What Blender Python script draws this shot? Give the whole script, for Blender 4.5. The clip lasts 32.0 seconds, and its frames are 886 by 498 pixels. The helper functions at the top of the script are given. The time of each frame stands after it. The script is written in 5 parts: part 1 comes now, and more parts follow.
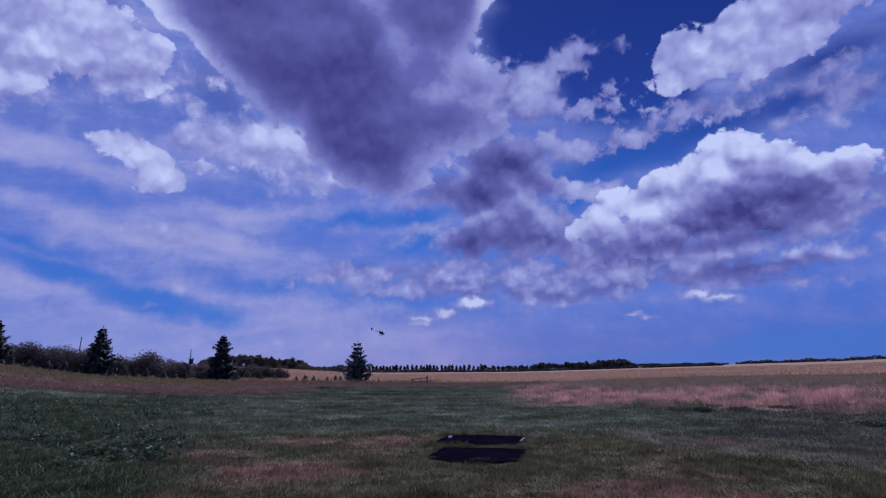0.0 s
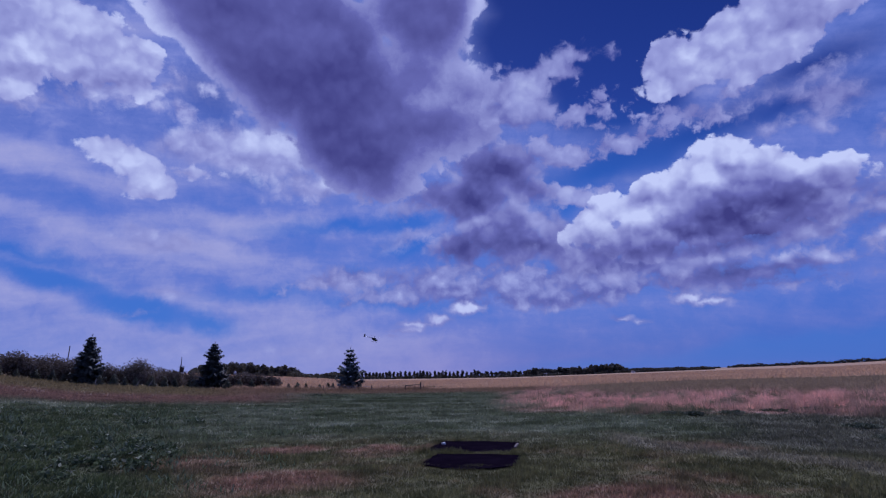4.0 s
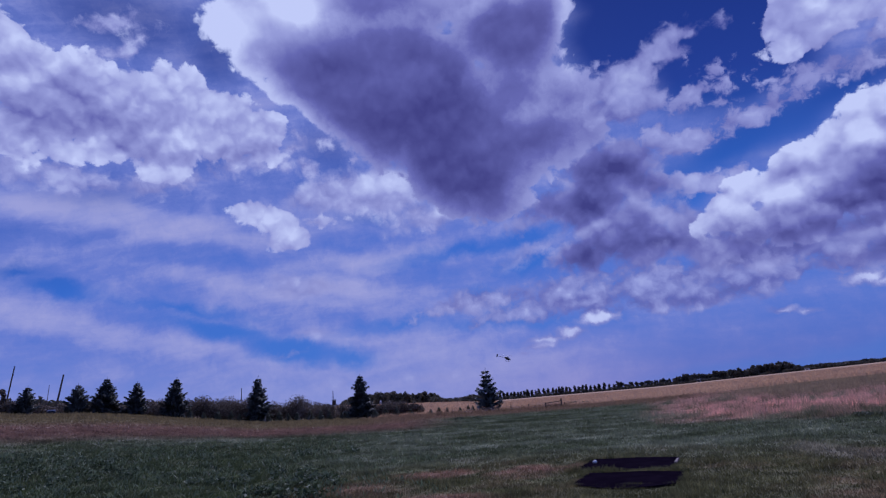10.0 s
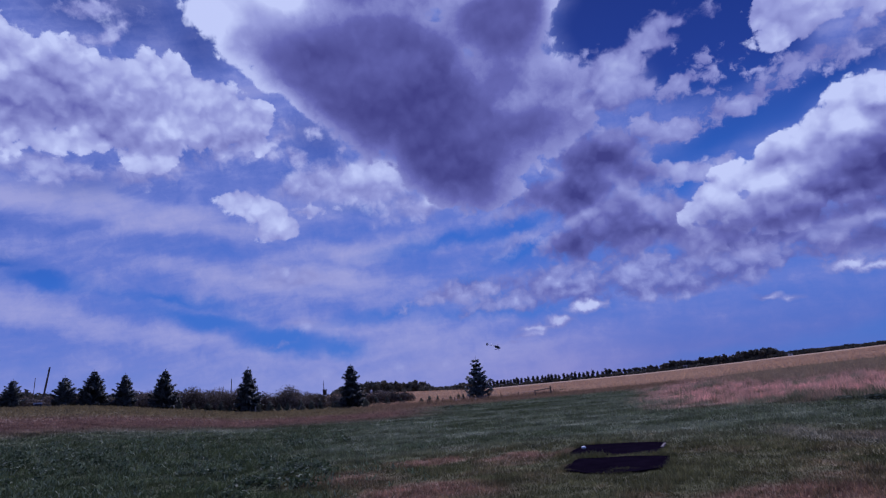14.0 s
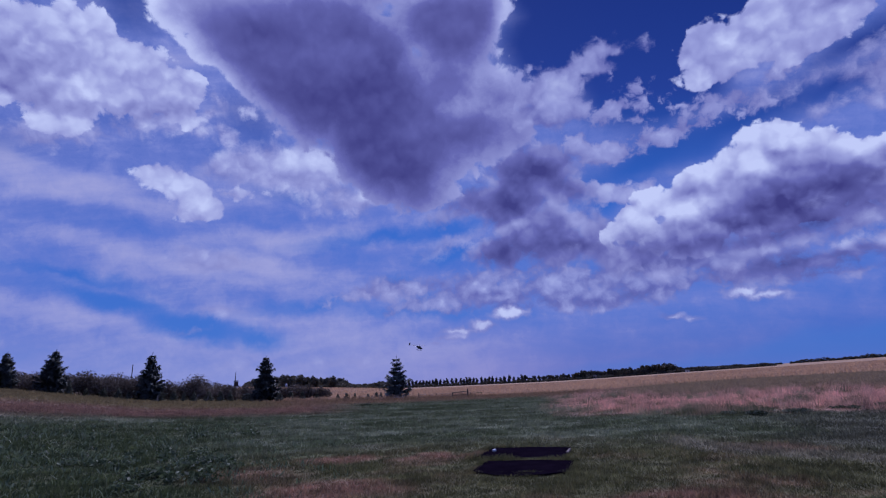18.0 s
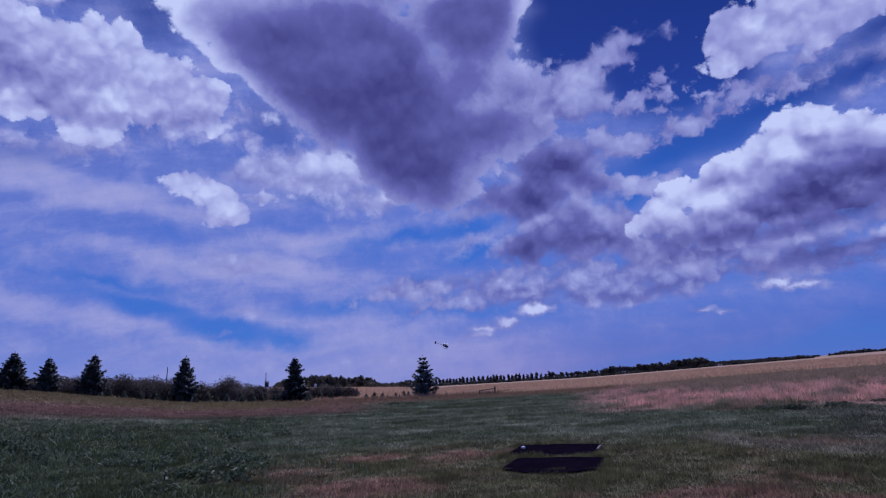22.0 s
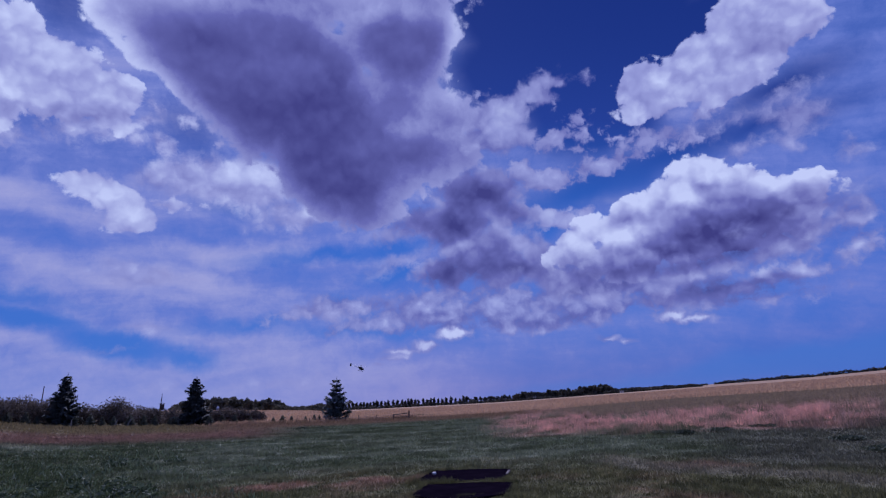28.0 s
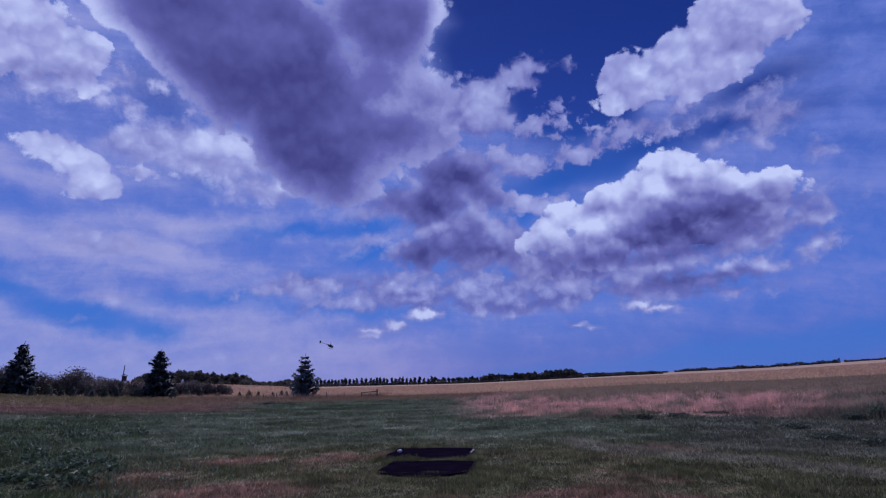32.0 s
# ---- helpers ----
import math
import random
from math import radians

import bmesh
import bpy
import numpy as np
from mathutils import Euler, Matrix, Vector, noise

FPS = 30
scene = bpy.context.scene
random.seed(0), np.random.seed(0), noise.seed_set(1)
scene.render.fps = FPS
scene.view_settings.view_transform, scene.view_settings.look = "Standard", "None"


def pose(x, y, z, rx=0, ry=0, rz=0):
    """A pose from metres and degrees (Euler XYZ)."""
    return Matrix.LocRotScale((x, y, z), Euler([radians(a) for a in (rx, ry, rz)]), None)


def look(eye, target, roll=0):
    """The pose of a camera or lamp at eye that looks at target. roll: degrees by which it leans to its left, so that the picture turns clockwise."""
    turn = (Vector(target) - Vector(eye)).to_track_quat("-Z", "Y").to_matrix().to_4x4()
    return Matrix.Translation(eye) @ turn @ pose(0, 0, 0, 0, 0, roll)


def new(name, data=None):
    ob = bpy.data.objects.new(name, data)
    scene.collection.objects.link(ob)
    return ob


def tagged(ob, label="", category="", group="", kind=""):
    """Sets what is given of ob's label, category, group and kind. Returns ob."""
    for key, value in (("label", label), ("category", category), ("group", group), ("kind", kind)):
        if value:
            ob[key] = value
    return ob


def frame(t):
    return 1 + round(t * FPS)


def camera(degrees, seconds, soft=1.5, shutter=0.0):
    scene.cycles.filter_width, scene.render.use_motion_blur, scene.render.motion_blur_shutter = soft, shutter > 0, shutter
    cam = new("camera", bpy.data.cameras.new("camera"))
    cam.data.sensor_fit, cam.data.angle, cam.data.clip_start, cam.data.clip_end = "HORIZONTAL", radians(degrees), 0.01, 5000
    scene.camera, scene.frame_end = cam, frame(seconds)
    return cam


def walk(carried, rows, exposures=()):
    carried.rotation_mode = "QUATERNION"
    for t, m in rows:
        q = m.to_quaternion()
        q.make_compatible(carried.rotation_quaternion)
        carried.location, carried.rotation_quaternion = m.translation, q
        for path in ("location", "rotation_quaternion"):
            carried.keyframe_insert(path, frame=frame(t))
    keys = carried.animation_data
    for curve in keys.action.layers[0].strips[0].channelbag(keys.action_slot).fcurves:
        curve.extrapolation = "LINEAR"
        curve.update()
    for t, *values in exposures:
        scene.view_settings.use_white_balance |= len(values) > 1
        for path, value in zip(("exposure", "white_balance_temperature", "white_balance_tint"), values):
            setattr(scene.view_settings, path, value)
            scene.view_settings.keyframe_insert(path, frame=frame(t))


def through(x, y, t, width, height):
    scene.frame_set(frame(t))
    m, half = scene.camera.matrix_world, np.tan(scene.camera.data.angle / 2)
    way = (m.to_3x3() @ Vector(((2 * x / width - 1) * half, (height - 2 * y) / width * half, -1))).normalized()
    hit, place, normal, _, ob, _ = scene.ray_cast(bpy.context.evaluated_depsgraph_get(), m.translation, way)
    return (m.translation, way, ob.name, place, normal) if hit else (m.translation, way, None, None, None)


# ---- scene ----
cam = camera(82.96, 32.0, 1.2)
EYE = (0.0, 0.0, 1.7)
PATH = [
    (0.0, pose(*EYE, 103.69, 0.27, 0.07)),
    (0.5, pose(*EYE, 101.78, -0.05, -2.24)),
    (1.0, pose(*EYE, 102.45, -0.20, -2.84)),
    (1.5, pose(*EYE, 105.67, -0.57, -2.68)),
    (2.0, pose(*EYE, 107.80, -0.75, -2.72)),
    (2.5, pose(*EYE, 106.72, -0.62, -1.28)),
    (3.0, pose(*EYE, 104.97, 0.06, -0.67)),
    (3.5, pose(*EYE, 104.68, 0.92, -0.26)),
    (5.5, pose(*EYE, 102.99, -0.65, -2.56)),
    (6.0, pose(*EYE, 105.25, -0.72, -0.30)),
    (6.5, pose(*EYE, 105.92, 0.66, 6.05)),
    (7.0, pose(*EYE, 103.66, 1.23, 11.31)),
    (7.5, pose(*EYE, 104.21, 2.31, 10.96)),
    (8.0, pose(*EYE, 105.00, 2.95, 12.05)),
    (8.5, pose(*EYE, 105.98, 3.48, 15.24)),
    (9.0, pose(*EYE, 105.95, 3.75, 16.62)),
    (9.5, pose(*EYE, 106.67, 4.51, 16.47)),
    (10.0, pose(*EYE, 107.15, 4.68, 14.51)),
    (10.5, pose(*EYE, 107.61, 5.58, 14.77)),
    (11.0, pose(*EYE, 106.81, 5.97, 16.84)),
    (11.5, pose(*EYE, 106.91, 6.08, 16.29)),
    (12.0, pose(*EYE, 107.12, 6.42, 14.47)),
    (12.5, pose(*EYE, 106.65, 6.62, 14.83)),
    (13.0, pose(*EYE, 106.62, 5.91, 15.17)),
    (13.5, pose(*EYE, 105.95, 5.91, 14.02)),
    (15.5, pose(*EYE, 106.47, 4.02, 13.47)),
    (16.0, pose(*EYE, 107.05, 4.48, 12.82)),
    (16.5, pose(*EYE, 103.83, 2.62, 11.76)),
    (17.0, pose(*EYE, 104.52, 1.55, 10.32)),
    (17.5, pose(*EYE, 105.88, 1.25, 7.85)),
    (18.0, pose(*EYE, 105.20, 2.51, 4.49)),
    (18.5, pose(*EYE, 105.02, 1.81, 4.28)),
    (19.0, pose(*EYE, 105.16, 1.97, 4.17)),
    (19.5, pose(*EYE, 105.55, 2.21, 3.99)),
    (20.0, pose(*EYE, 105.87, 2.70, 3.07)),
    (20.5, pose(*EYE, 105.77, 3.27, 3.60)),
    (21.0, pose(*EYE, 105.60, 3.41, 3.64)),
    (21.5, pose(*EYE, 105.78, 3.34, 5.19)),
    (22.0, pose(*EYE, 105.14, 3.29, 7.47)),
    (22.5, pose(*EYE, 104.89, 3.06, 8.16)),
    (23.0, pose(*EYE, 104.08, 3.37, 9.02)),
    (23.5, pose(*EYE, 103.60, 3.25, 9.57)),
    (24.0, pose(*EYE, 103.69, 3.02, 9.38)),
    (24.5, pose(*EYE, 103.60, 2.92, 7.93)),
    (25.0, pose(*EYE, 104.48, 2.19, 6.06)),
    (25.5, pose(*EYE, 106.44, 1.77, 2.91)),
    (26.0, pose(*EYE, 107.11, 2.52, -1.77)),
    (26.5, pose(*EYE, 106.86, 2.61, -2.04)),
    (28.5, pose(*EYE, 107.24, 2.85, -1.91)),
    (29.0, pose(*EYE, 107.04, 2.61, -2.24)),
    (29.5, pose(*EYE, 106.39, 2.60, -2.30)),
    (30.0, pose(*EYE, 105.16, 1.50, -3.49)),
    (30.5, pose(*EYE, 103.88, 0.84, -5.42)),
    (31.0, pose(*EYE, 103.04, 0.40, -6.23)),
    (31.5, pose(*EYE, 104.50, 0.98, -6.24)),
    (32.0, pose(*EYE, 104.94, 1.27, -5.42)),
]
# A purple-blue cast lies over the whole clip
walk(cam, PATH, [(0.0, 0.0, 4880, 33), (32.0, 0.0, 4880, 33)])


# Where the clouds stand on the sky: centre across and up, half width, half height, turn, all in degrees
LEFT_BANK = [
    (-51.8, 21.5, 4.3, 6.9, -3),
    (-46.7, 21.7, 3.5, 5.7, -4),
    (-42.8, 17.6, 5.0, 5.8, -18),
    (-37.7, 16.2, 4.6, 5.3, -6),
    (-33.9, 15.4, 4.6, 5.8, -7),
    (-29.4, 14.0, 4.1, 4.4, -29),
    (-25.5, 12.9, 3.4, 2.8, -45),
    (-46.3, 14.8, 5.0, 3.4, -6),
    (-35.2, 10.5, 3.3, 2.3, 3),
]
LEFT_SKIRT = [
    (-45.5, 10.4, 3.7, 1.3, -20),
    (-42.3, 9.0, 2.5, 0.8, -8),
    (-37.0, 8.6, 3.2, 1.1, -2),
    (-32.8, 8.8, 2.9, 0.9, 8),
    (-48.8, 12.0, 2.6, 1.4, -7),
    (-27.9, 9.8, 3.0, 1.1, 8),
]
LEFT_GREY = [
    (-46.2, 17.1, 5.2, 1.8, -25),
    (-38.7, 13.0, 3.5, 1.8, -13),
    (-41.5, 16.9, 3.3, 1.5, -18),
    (-52.1, 16.2, 3.5, 2.8, -19),
    (-28.4, 10.5, 2.9, 1.2, 3),
]
LEFT_WHITE = [
    (-36.2, 20.1, 3.1, 1.4, -5),
    (-31.8, 19.3, 2.2, 1.6, -6),
    (-26.5, 16.4, 2.5, 1.0, -28),
    (-40.7, 21.8, 2.3, 0.9, -16),
    (-45.4, 24.8, 1.6, 1.6, -56),
    (-44.2, 14.2, 2.8, 0.5, -13),
    (-33.4, 13.6, 2.3, 1.4, 14),
]
LEFT_BITS = [
    (-36.5, 25.0, 1.7, 0.6, -10),
    (-39.2, 25.1, 1.1, 0.3, -4),
    (-36.4, 22.2, 1.0, 0.6, 33),
    (-38.5, 22.1, 0.7, 0.4, -5),
    (-34.5, 23.6, 0.6, 0.3, -5),
    (-22.6, 10.8, 1.2, 0.6, 2),
    (-21.5, 8.3, 1.2, 0.9, -8),
    (-23.6, 9.2, 0.6, 0.5, -8),
    (-21.7, 12.1, 0.8, 0.4, -39),
    (-19.0, 10.8, 0.6, 0.6, -8),
]
GREAT = [
    (-8.8, 28.1, 19.4, 6.7, -9),
    (-23.7, 23.0, 5.7, 4.7, -32),
    (-18.1, 18.9, 7.5, 5.5, -38),
    (-10.1, 15.3, 10.4, 8.5, -28),
    (-3.6, 8.7, 8.5, 7.7, -34),
    (-2.4, 4.1, 6.0, 4.3, -14),
    (2.7, 19.5, 6.5, 5.5, -11),
    (-14.5, 12.2, 6.4, 3.5, -44),
    (3.9, 8.1, 8.5, 3.7, 2),
    (-6.3, 34.1, 18.7, 6.0, -9),
    (8.0, 11.5, 4.6, 3.0, 9),
    (3.0, 13.1, 5.5, 3.5, -10),
]
GREAT_DARK = [
    (-0.5, 3.8, 4.4, 4.4, -9),
    (-11.8, 5.6, 3.2, 1.6, -49),
    (-14.3, 13.2, 8.5, 3.9, -39),
    (-8.4, 8.8, 8.2, 5.0, -44),
    (-3.6, 4.3, 7.0, 4.4, -24),
    (3.1, 7.0, 7.3, 1.8, 2),
    (-18.4, 17.7, 4.7, 2.1, -33),
]
GREAT_CORE = [
    (-9.8, 9.7, 5.0, 2.5, -44),
    (-5.4, 5.2, 5.1, 2.8, -29),
    (-2.7, 1.6, 3.8, 1.4, -9),
    (-5.5, 12.7, 3.8, 3.6, -9),
]
GREAT_FLANK = [
    (-26.6, 23.1, 4.2, 4.7, -27),
    (-22.2, 23.4, 5.2, 3.5, -7),
    (-25.3, 19.2, 3.3, 1.5, -50),
    (-22.6, 15.3, 2.9, 1.0, -44),
]
GREAT_GREY = [
    (-5.7, 18.7, 10.4, 2.6, -10),
    (-13.3, 18.2, 12.3, 2.1, -8),
    (2.8, 17.8, 6.7, 3.4, -29),
    (-2.0, 14.6, 5.6, 3.5, -10),
    (6.6, 19.8, 3.5, 2.2, -12),
]
GREAT_PALE = [
    (5.7, 12.9, 4.5, 1.9, -3),
    (-12.9, 16.9, 2.8, 0.8, 1),
    (3.0, 2.0, 3.7, 1.9, 1),
]
GREAT_GLOW = [
    (-19.0, 25.5, 4.3, 1.7, -7),
    (-1.8, 23.6, 4.5, 1.2, -10),
    (-26.6, 24.2, 2.8, 1.9, -6),
    (8.9, 19.3, 0.6, 3.3, -3),
]
NOTCH = [
    (-17.7, 5.0, 3.8, 1.7, 2),
    (-13.2, 4.8, 3.8, 2.4, -4),
    (-10.5, 5.4, 1.9, 1.6, -9),
    (-7.9, 1.6, 3.2, 1.2, 6),
    (-20.8, 5.0, 2.5, 1.1, 2),
]
NOTCH_WHITE = [
    (-11.8, 5.4, 1.9, 1.4, -9),
    (-7.5, 1.8, 1.9, 0.6, 11),
    (-15.7, 5.5, 1.6, 0.8, -9),
]
PUFF = [
    (-26.9, 3.7, 3.1, 1.5, -17),
    (-24.7, 2.2, 2.9, 1.7, -35),
    (-25.3, 0.5, 1.7, 1.0, -9),
    (-21.8, 2.9, 2.5, 0.6, -9),
]
PUFF_WHITE = [
    (-27.2, 4.1, 2.4, 1.0, -17),
    (-24.7, 2.7, 1.8, 1.0, -30),
]
LOBES = [
    (13.9, 11.6, 3.8, 2.5, 23),
    (15.5, 14.4, 3.3, 1.2, 14),
    (19.3, 15.6, 2.4, 0.7, -1),
    (11.9, 9.6, 3.7, 1.8, 4),
    (18.9, 13.9, 1.3, 0.8, 44),
    (16.6, 10.0, 1.2, 0.8, 4),
]
LOBES_WHITE = [
    (14.8, 12.1, 2.7, 1.7, 23),
    (16.0, 15.1, 1.8, 0.6, 4),
]
FLUFF = [
    (21.9, 11.7, 1.5, 1.1, 55),
    (20.1, 9.6, 2.8, 1.0, 15),
    (21.8, 8.5, 1.9, 0.6, 3),
    (24.9, 10.5, 0.8, 0.5, 3),
    (19.6, 13.4, 1.0, 0.6, 65),
    (19.2, 5.4, 3.8, 1.6, 9),
    (23.8, 6.4, 3.1, 1.1, 11),
    (27.4, 7.7, 3.3, 1.3, 22),
    (29.0, 9.5, 2.6, 1.0, 26),
    (31.9, 9.6, 2.9, 1.3, 3),
    (35.5, 12.2, 2.2, 0.6, 19),
    (16.6, 6.3, 2.2, 1.6, 4),
    (19.2, 8.9, 1.2, 0.5, 44),
]
GAP_PUFF = [
    (20.3, 0.4, 1.7, 1.2, 3),
    (23.4, 1.6, 0.9, 0.6, 3),
    (18.3, 1.5, 1.9, 0.5, -6),
    (16.4, 1.2, 1.6, 0.4, 24),
]
CLUMPS = [
    (9.4, 0.5, 3.8, 3.7, 3),
    (11.4, 3.4, 5.1, 3.0, 4),
    (7.8, -5.4, 3.1, 2.1, 3),
    (12.2, -2.9, 5.5, 2.7, 3),
    (15.2, -5.3, 5.8, 2.3, 3),
    (14.8, 1.1, 2.9, 1.9, -6),
    (5.3, 0.2, 4.4, 1.8, 13),
    (18.3, -3.5, 3.6, 2.1, -7),
    (20.5, -6.3, 4.5, 1.6, 3),
]
CLUMPS_DARK = [
    (8.8, 0.1, 3.1, 2.3, 23),
    (7.8, -5.3, 2.7, 1.3, 3),
    (14.5, -4.7, 4.5, 1.3, 3),
    (10.8, 3.1, 3.8, 1.6, -6),
    (4.5, 2.0, 3.7, 1.4, -26),
]
CLUMPS_PALE = [
    (9.6, -2.6, 2.9, 0.6, 11),
    (17.0, -2.9, 2.6, 1.4, 3),
    (14.6, -0.8, 1.9, 0.6, 3),
    (6.4, 2.2, 2.2, 0.9, 33),
    (4.8, -4.3, 0.6, 0.8, 33),
]
RIGHT_BANK = [
    (21.8, -2.5, 3.3, 2.1, 29),
    (23.9, -0.5, 2.9, 1.7, 43),
    (27.9, 0.6, 3.6, 2.5, 25),
    (31.1, 1.5, 3.6, 2.8, 30),
    (35.5, 4.1, 3.6, 3.6, 3),
    (39.8, 3.1, 4.1, 3.1, -10),
    (44.2, 3.7, 3.2, 1.7, -3),
    (46.7, 5.1, 1.9, 0.8, 13),
    (36.7, -0.5, 9.5, 3.7, 14),
    (29.7, -3.1, 7.7, 2.6, 14),
    (43.7, 1.2, 4.0, 2.0, 27),
]
RIGHT_SKIRT = [
    (35.8, -4.4, 8.2, 1.3, 13),
    (28.6, -5.0, 5.6, 1.4, 4),
    (43.0, -1.7, 5.2, 1.1, 25),
    (22.3, -5.2, 3.8, 1.4, 4),
    (39.2, -3.1, 5.1, 1.3, 20),
    (46.8, 1.8, 2.3, 1.0, 28),
]
SKIRT_DARK = [
    (36.4, -3.9, 7.0, 1.0, 15),
    (28.7, -5.5, 3.7, 0.8, 4),
    (40.8, -2.0, 3.3, 0.8, 23),
]
RIGHT_DARK = [
    (36.9, -3.1, 8.7, 2.9, 18),
    (41.7, 0.3, 6.0, 2.1, 22),
    (30.7, -4.2, 5.8, 2.2, 9),
    (35.4, 0.2, 4.6, 1.8, 20),
]
RIGHT_CORE = [
    (36.4, -3.5, 6.4, 1.4, 15),
    (38.9, 0.1, 6.2, 1.0, 22),
]
RIGHT_WHITE = [
    (24.4, 0.5, 2.5, 0.9, 43),
    (35.2, 6.3, 2.8, 1.5, 3),
    (29.8, 2.9, 2.9, 0.8, 27),
    (40.7, 5.3, 3.1, 0.8, -12),
    (33.9, 3.1, 1.5, 1.8, 3),
    (27.6, -1.8, 2.2, 0.8, 19),
    (44.8, 5.2, 2.0, 0.5, 9),
    (22.7, -1.4, 1.9, 0.8, 34),
]
RIGHT_LOW = [
    (41.9, -5.6, 3.4, 0.8, 14),
    (44.9, -5.3, 1.6, 0.4, 11),
    (36.6, -7.3, 5.0, 1.2, 11),
    (33.0, -6.3, 3.6, 0.9, 10),
    (44.0, -1.9, 4.9, 0.9, 28),
    (48.4, 0.9, 2.2, 0.7, 23),
    (29.1, -6.9, 5.0, 1.4, 9),
    (24.4, -7.4, 3.8, 1.3, 4),
    (39.6, -8.2, 4.3, 0.4, 11),
    (49.2, -2.3, 1.3, 0.6, 23),
    (48.3, -3.0, 0.8, 0.5, 5),
    (33.7, -8.5, 3.6, 0.6, 5),
]
RIGHT_LOW_DARK = [
    (36.1, -7.8, 4.4, 0.6, 11),
    (40.1, -7.8, 3.4, 0.3, 11),
    (27.5, -6.2, 5.0, 0.9, 8),
    (21.8, -6.9, 3.2, 0.9, 4),
    (38.9, -6.6, 2.9, 0.3, 10),
]
RIGHT_LOW_WHITE = [
    (41.6, -5.3, 2.5, 0.4, 16),
    (44.6, -5.2, 1.1, 0.3, 5),
    (49.3, -2.1, 0.9, 0.4, 23),
    (33.0, -6.1, 1.8, 0.3, 4),
]
UPPER_RIGHT = [
    (30.5, 14.9, 3.6, 2.9, 32),
    (29.4, 12.7, 3.3, 2.1, 3),
    (35.4, 17.1, 4.5, 3.3, 25),
    (40.3, 19.0, 4.3, 2.9, 26),
    (43.7, 20.6, 1.8, 2.2, 23),
    (37.5, 14.9, 4.1, 1.4, 22),
    (28.4, 14.7, 3.4, 2.6, 29),
    (33.5, 17.7, 4.3, 2.9, 34),
    (37.9, 20.9, 4.2, 3.2, 41),
    (40.6, 21.9, 2.6, 2.9, 22),
]
UPPER_GREY = [
    (37.3, 14.5, 4.7, 1.0, 22),
    (42.9, 17.7, 2.8, 0.8, 26),
    (32.2, 11.7, 3.4, 1.2, 13),
    (39.2, 18.5, 1.5, 0.6, 23),
]
UPPER_WISP = [
    (43.4, 11.0, 3.1, 2.2, 11),
    (42.9, 8.9, 2.2, 1.0, 2),
    (38.7, 11.4, 2.6, 0.8, 19),
    (41.8, 13.2, 2.0, 0.6, 35),
    (38.4, 8.0, 1.9, 0.5, 25),
    (48.2, 7.6, 1.2, 0.7, 2),
    (32.4, 9.9, 2.6, 1.0, 3),
]
PATCHES = [
    (3.2, -9.7, 3.3, 0.8, 6),
    (8.0, -10.5, 3.9, 0.6, 5),
    (12.8, -8.9, 4.7, 1.2, 7),
    (15.5, -10.2, 3.3, 0.8, 3),
    (10.1, -7.5, 3.9, 0.6, 11),
    (18.0, -8.8, 3.9, 1.0, 6),
    (22.5, -9.3, 4.5, 0.9, 8),
    (27.9, -8.8, 3.8, 0.8, 8),
    (-3.7, -9.0, 4.2, 0.6, 4),
    (18.7, -11.0, 4.5, 0.5, 5),
    (6.9, -8.1, 1.9, 0.5, 2),
    (0.7, -10.8, 3.1, 0.4, 6),
]
PATCH_GREY = [
    (18.1, -10.6, 5.2, 0.5, 5),
    (22.6, -10.1, 3.9, 0.4, 7),
    (9.6, -11.3, 3.9, 0.3, 4),
    (7.0, -10.1, 2.6, 0.3, 2),
]
SMALL = [
    (32.5, -10.1, 1.8, 0.6, 11),
    (34.5, -10.4, 2.2, 0.4, 7),
    (25.6, -12.7, 1.2, 0.4, 7),
    (8.5, -12.3, 2.1, 0.6, 5),
    (5.2, -13.5, 1.4, 0.6, 1),
    (2.1, -14.1, 2.3, 0.3, 3),
    (1.2, -14.7, 1.9, 0.3, 1),
    (-0.1, -15.4, 0.8, 0.3, 0),
    (27.8, -12.9, 0.6, 0.2, 4),
]
CLEAR = [
    (18.2, 17.4, 10.2, 6.2, 4),
    (23.8, 11.9, 7.3, 4.8, 3),
    (24.0, 4.5, 9.2, 1.9, 19),
    (18.4, 0.2, 2.9, 1.8, 3),
    (32.2, 7.5, 7.4, 1.8, 27),
    (42.1, 14.7, 4.4, 1.3, 27),
    (40.2, 10.3, 6.2, 1.2, 19),
    (21.0, 25.4, 13.3, 9.7, 2),
    (27.9, 17.7, 6.8, 4.7, 1),
    (33.0, 20.6, 7.5, 3.6, 28),
]
CLEAR_LEFT = [
    (-35.5, 25.8, 7.2, 3.1, -15),
    (-28.8, 21.3, 2.6, 2.4, -51),
    (-18.8, 9.2, 2.8, 2.2, -39),
    (-42.0, 8.1, 2.5, 0.7, -8),
]
GAPS = [
    (-47.3, -1.4, 2.8, 1.1, -18),
    (-32.6, -8.4, 5.3, 0.9, -21),
    (-25.8, -11.8, 4.6, 1.5, -15),
    (-19.7, -13.3, 2.5, 0.9, -9),
    (-4.7, -3.0, 5.8, 0.6, 4),
    (1.8, -2.6, 3.7, 0.9, 7),
    (1.7, -5.2, 3.1, 0.9, 7),
    (-3.0, -9.3, 2.3, 1.0, -18),
    (-13.5, -10.4, 3.2, 0.3, 2),
    (-15.0, 2.0, 1.7, 0.4, -9),
    (-36.2, -5.3, 4.5, 0.5, -17),
    (-1.5, -11.7, 3.8, 0.3, -3),
    (-50.4, 1.1, 1.8, 0.6, -11),
]
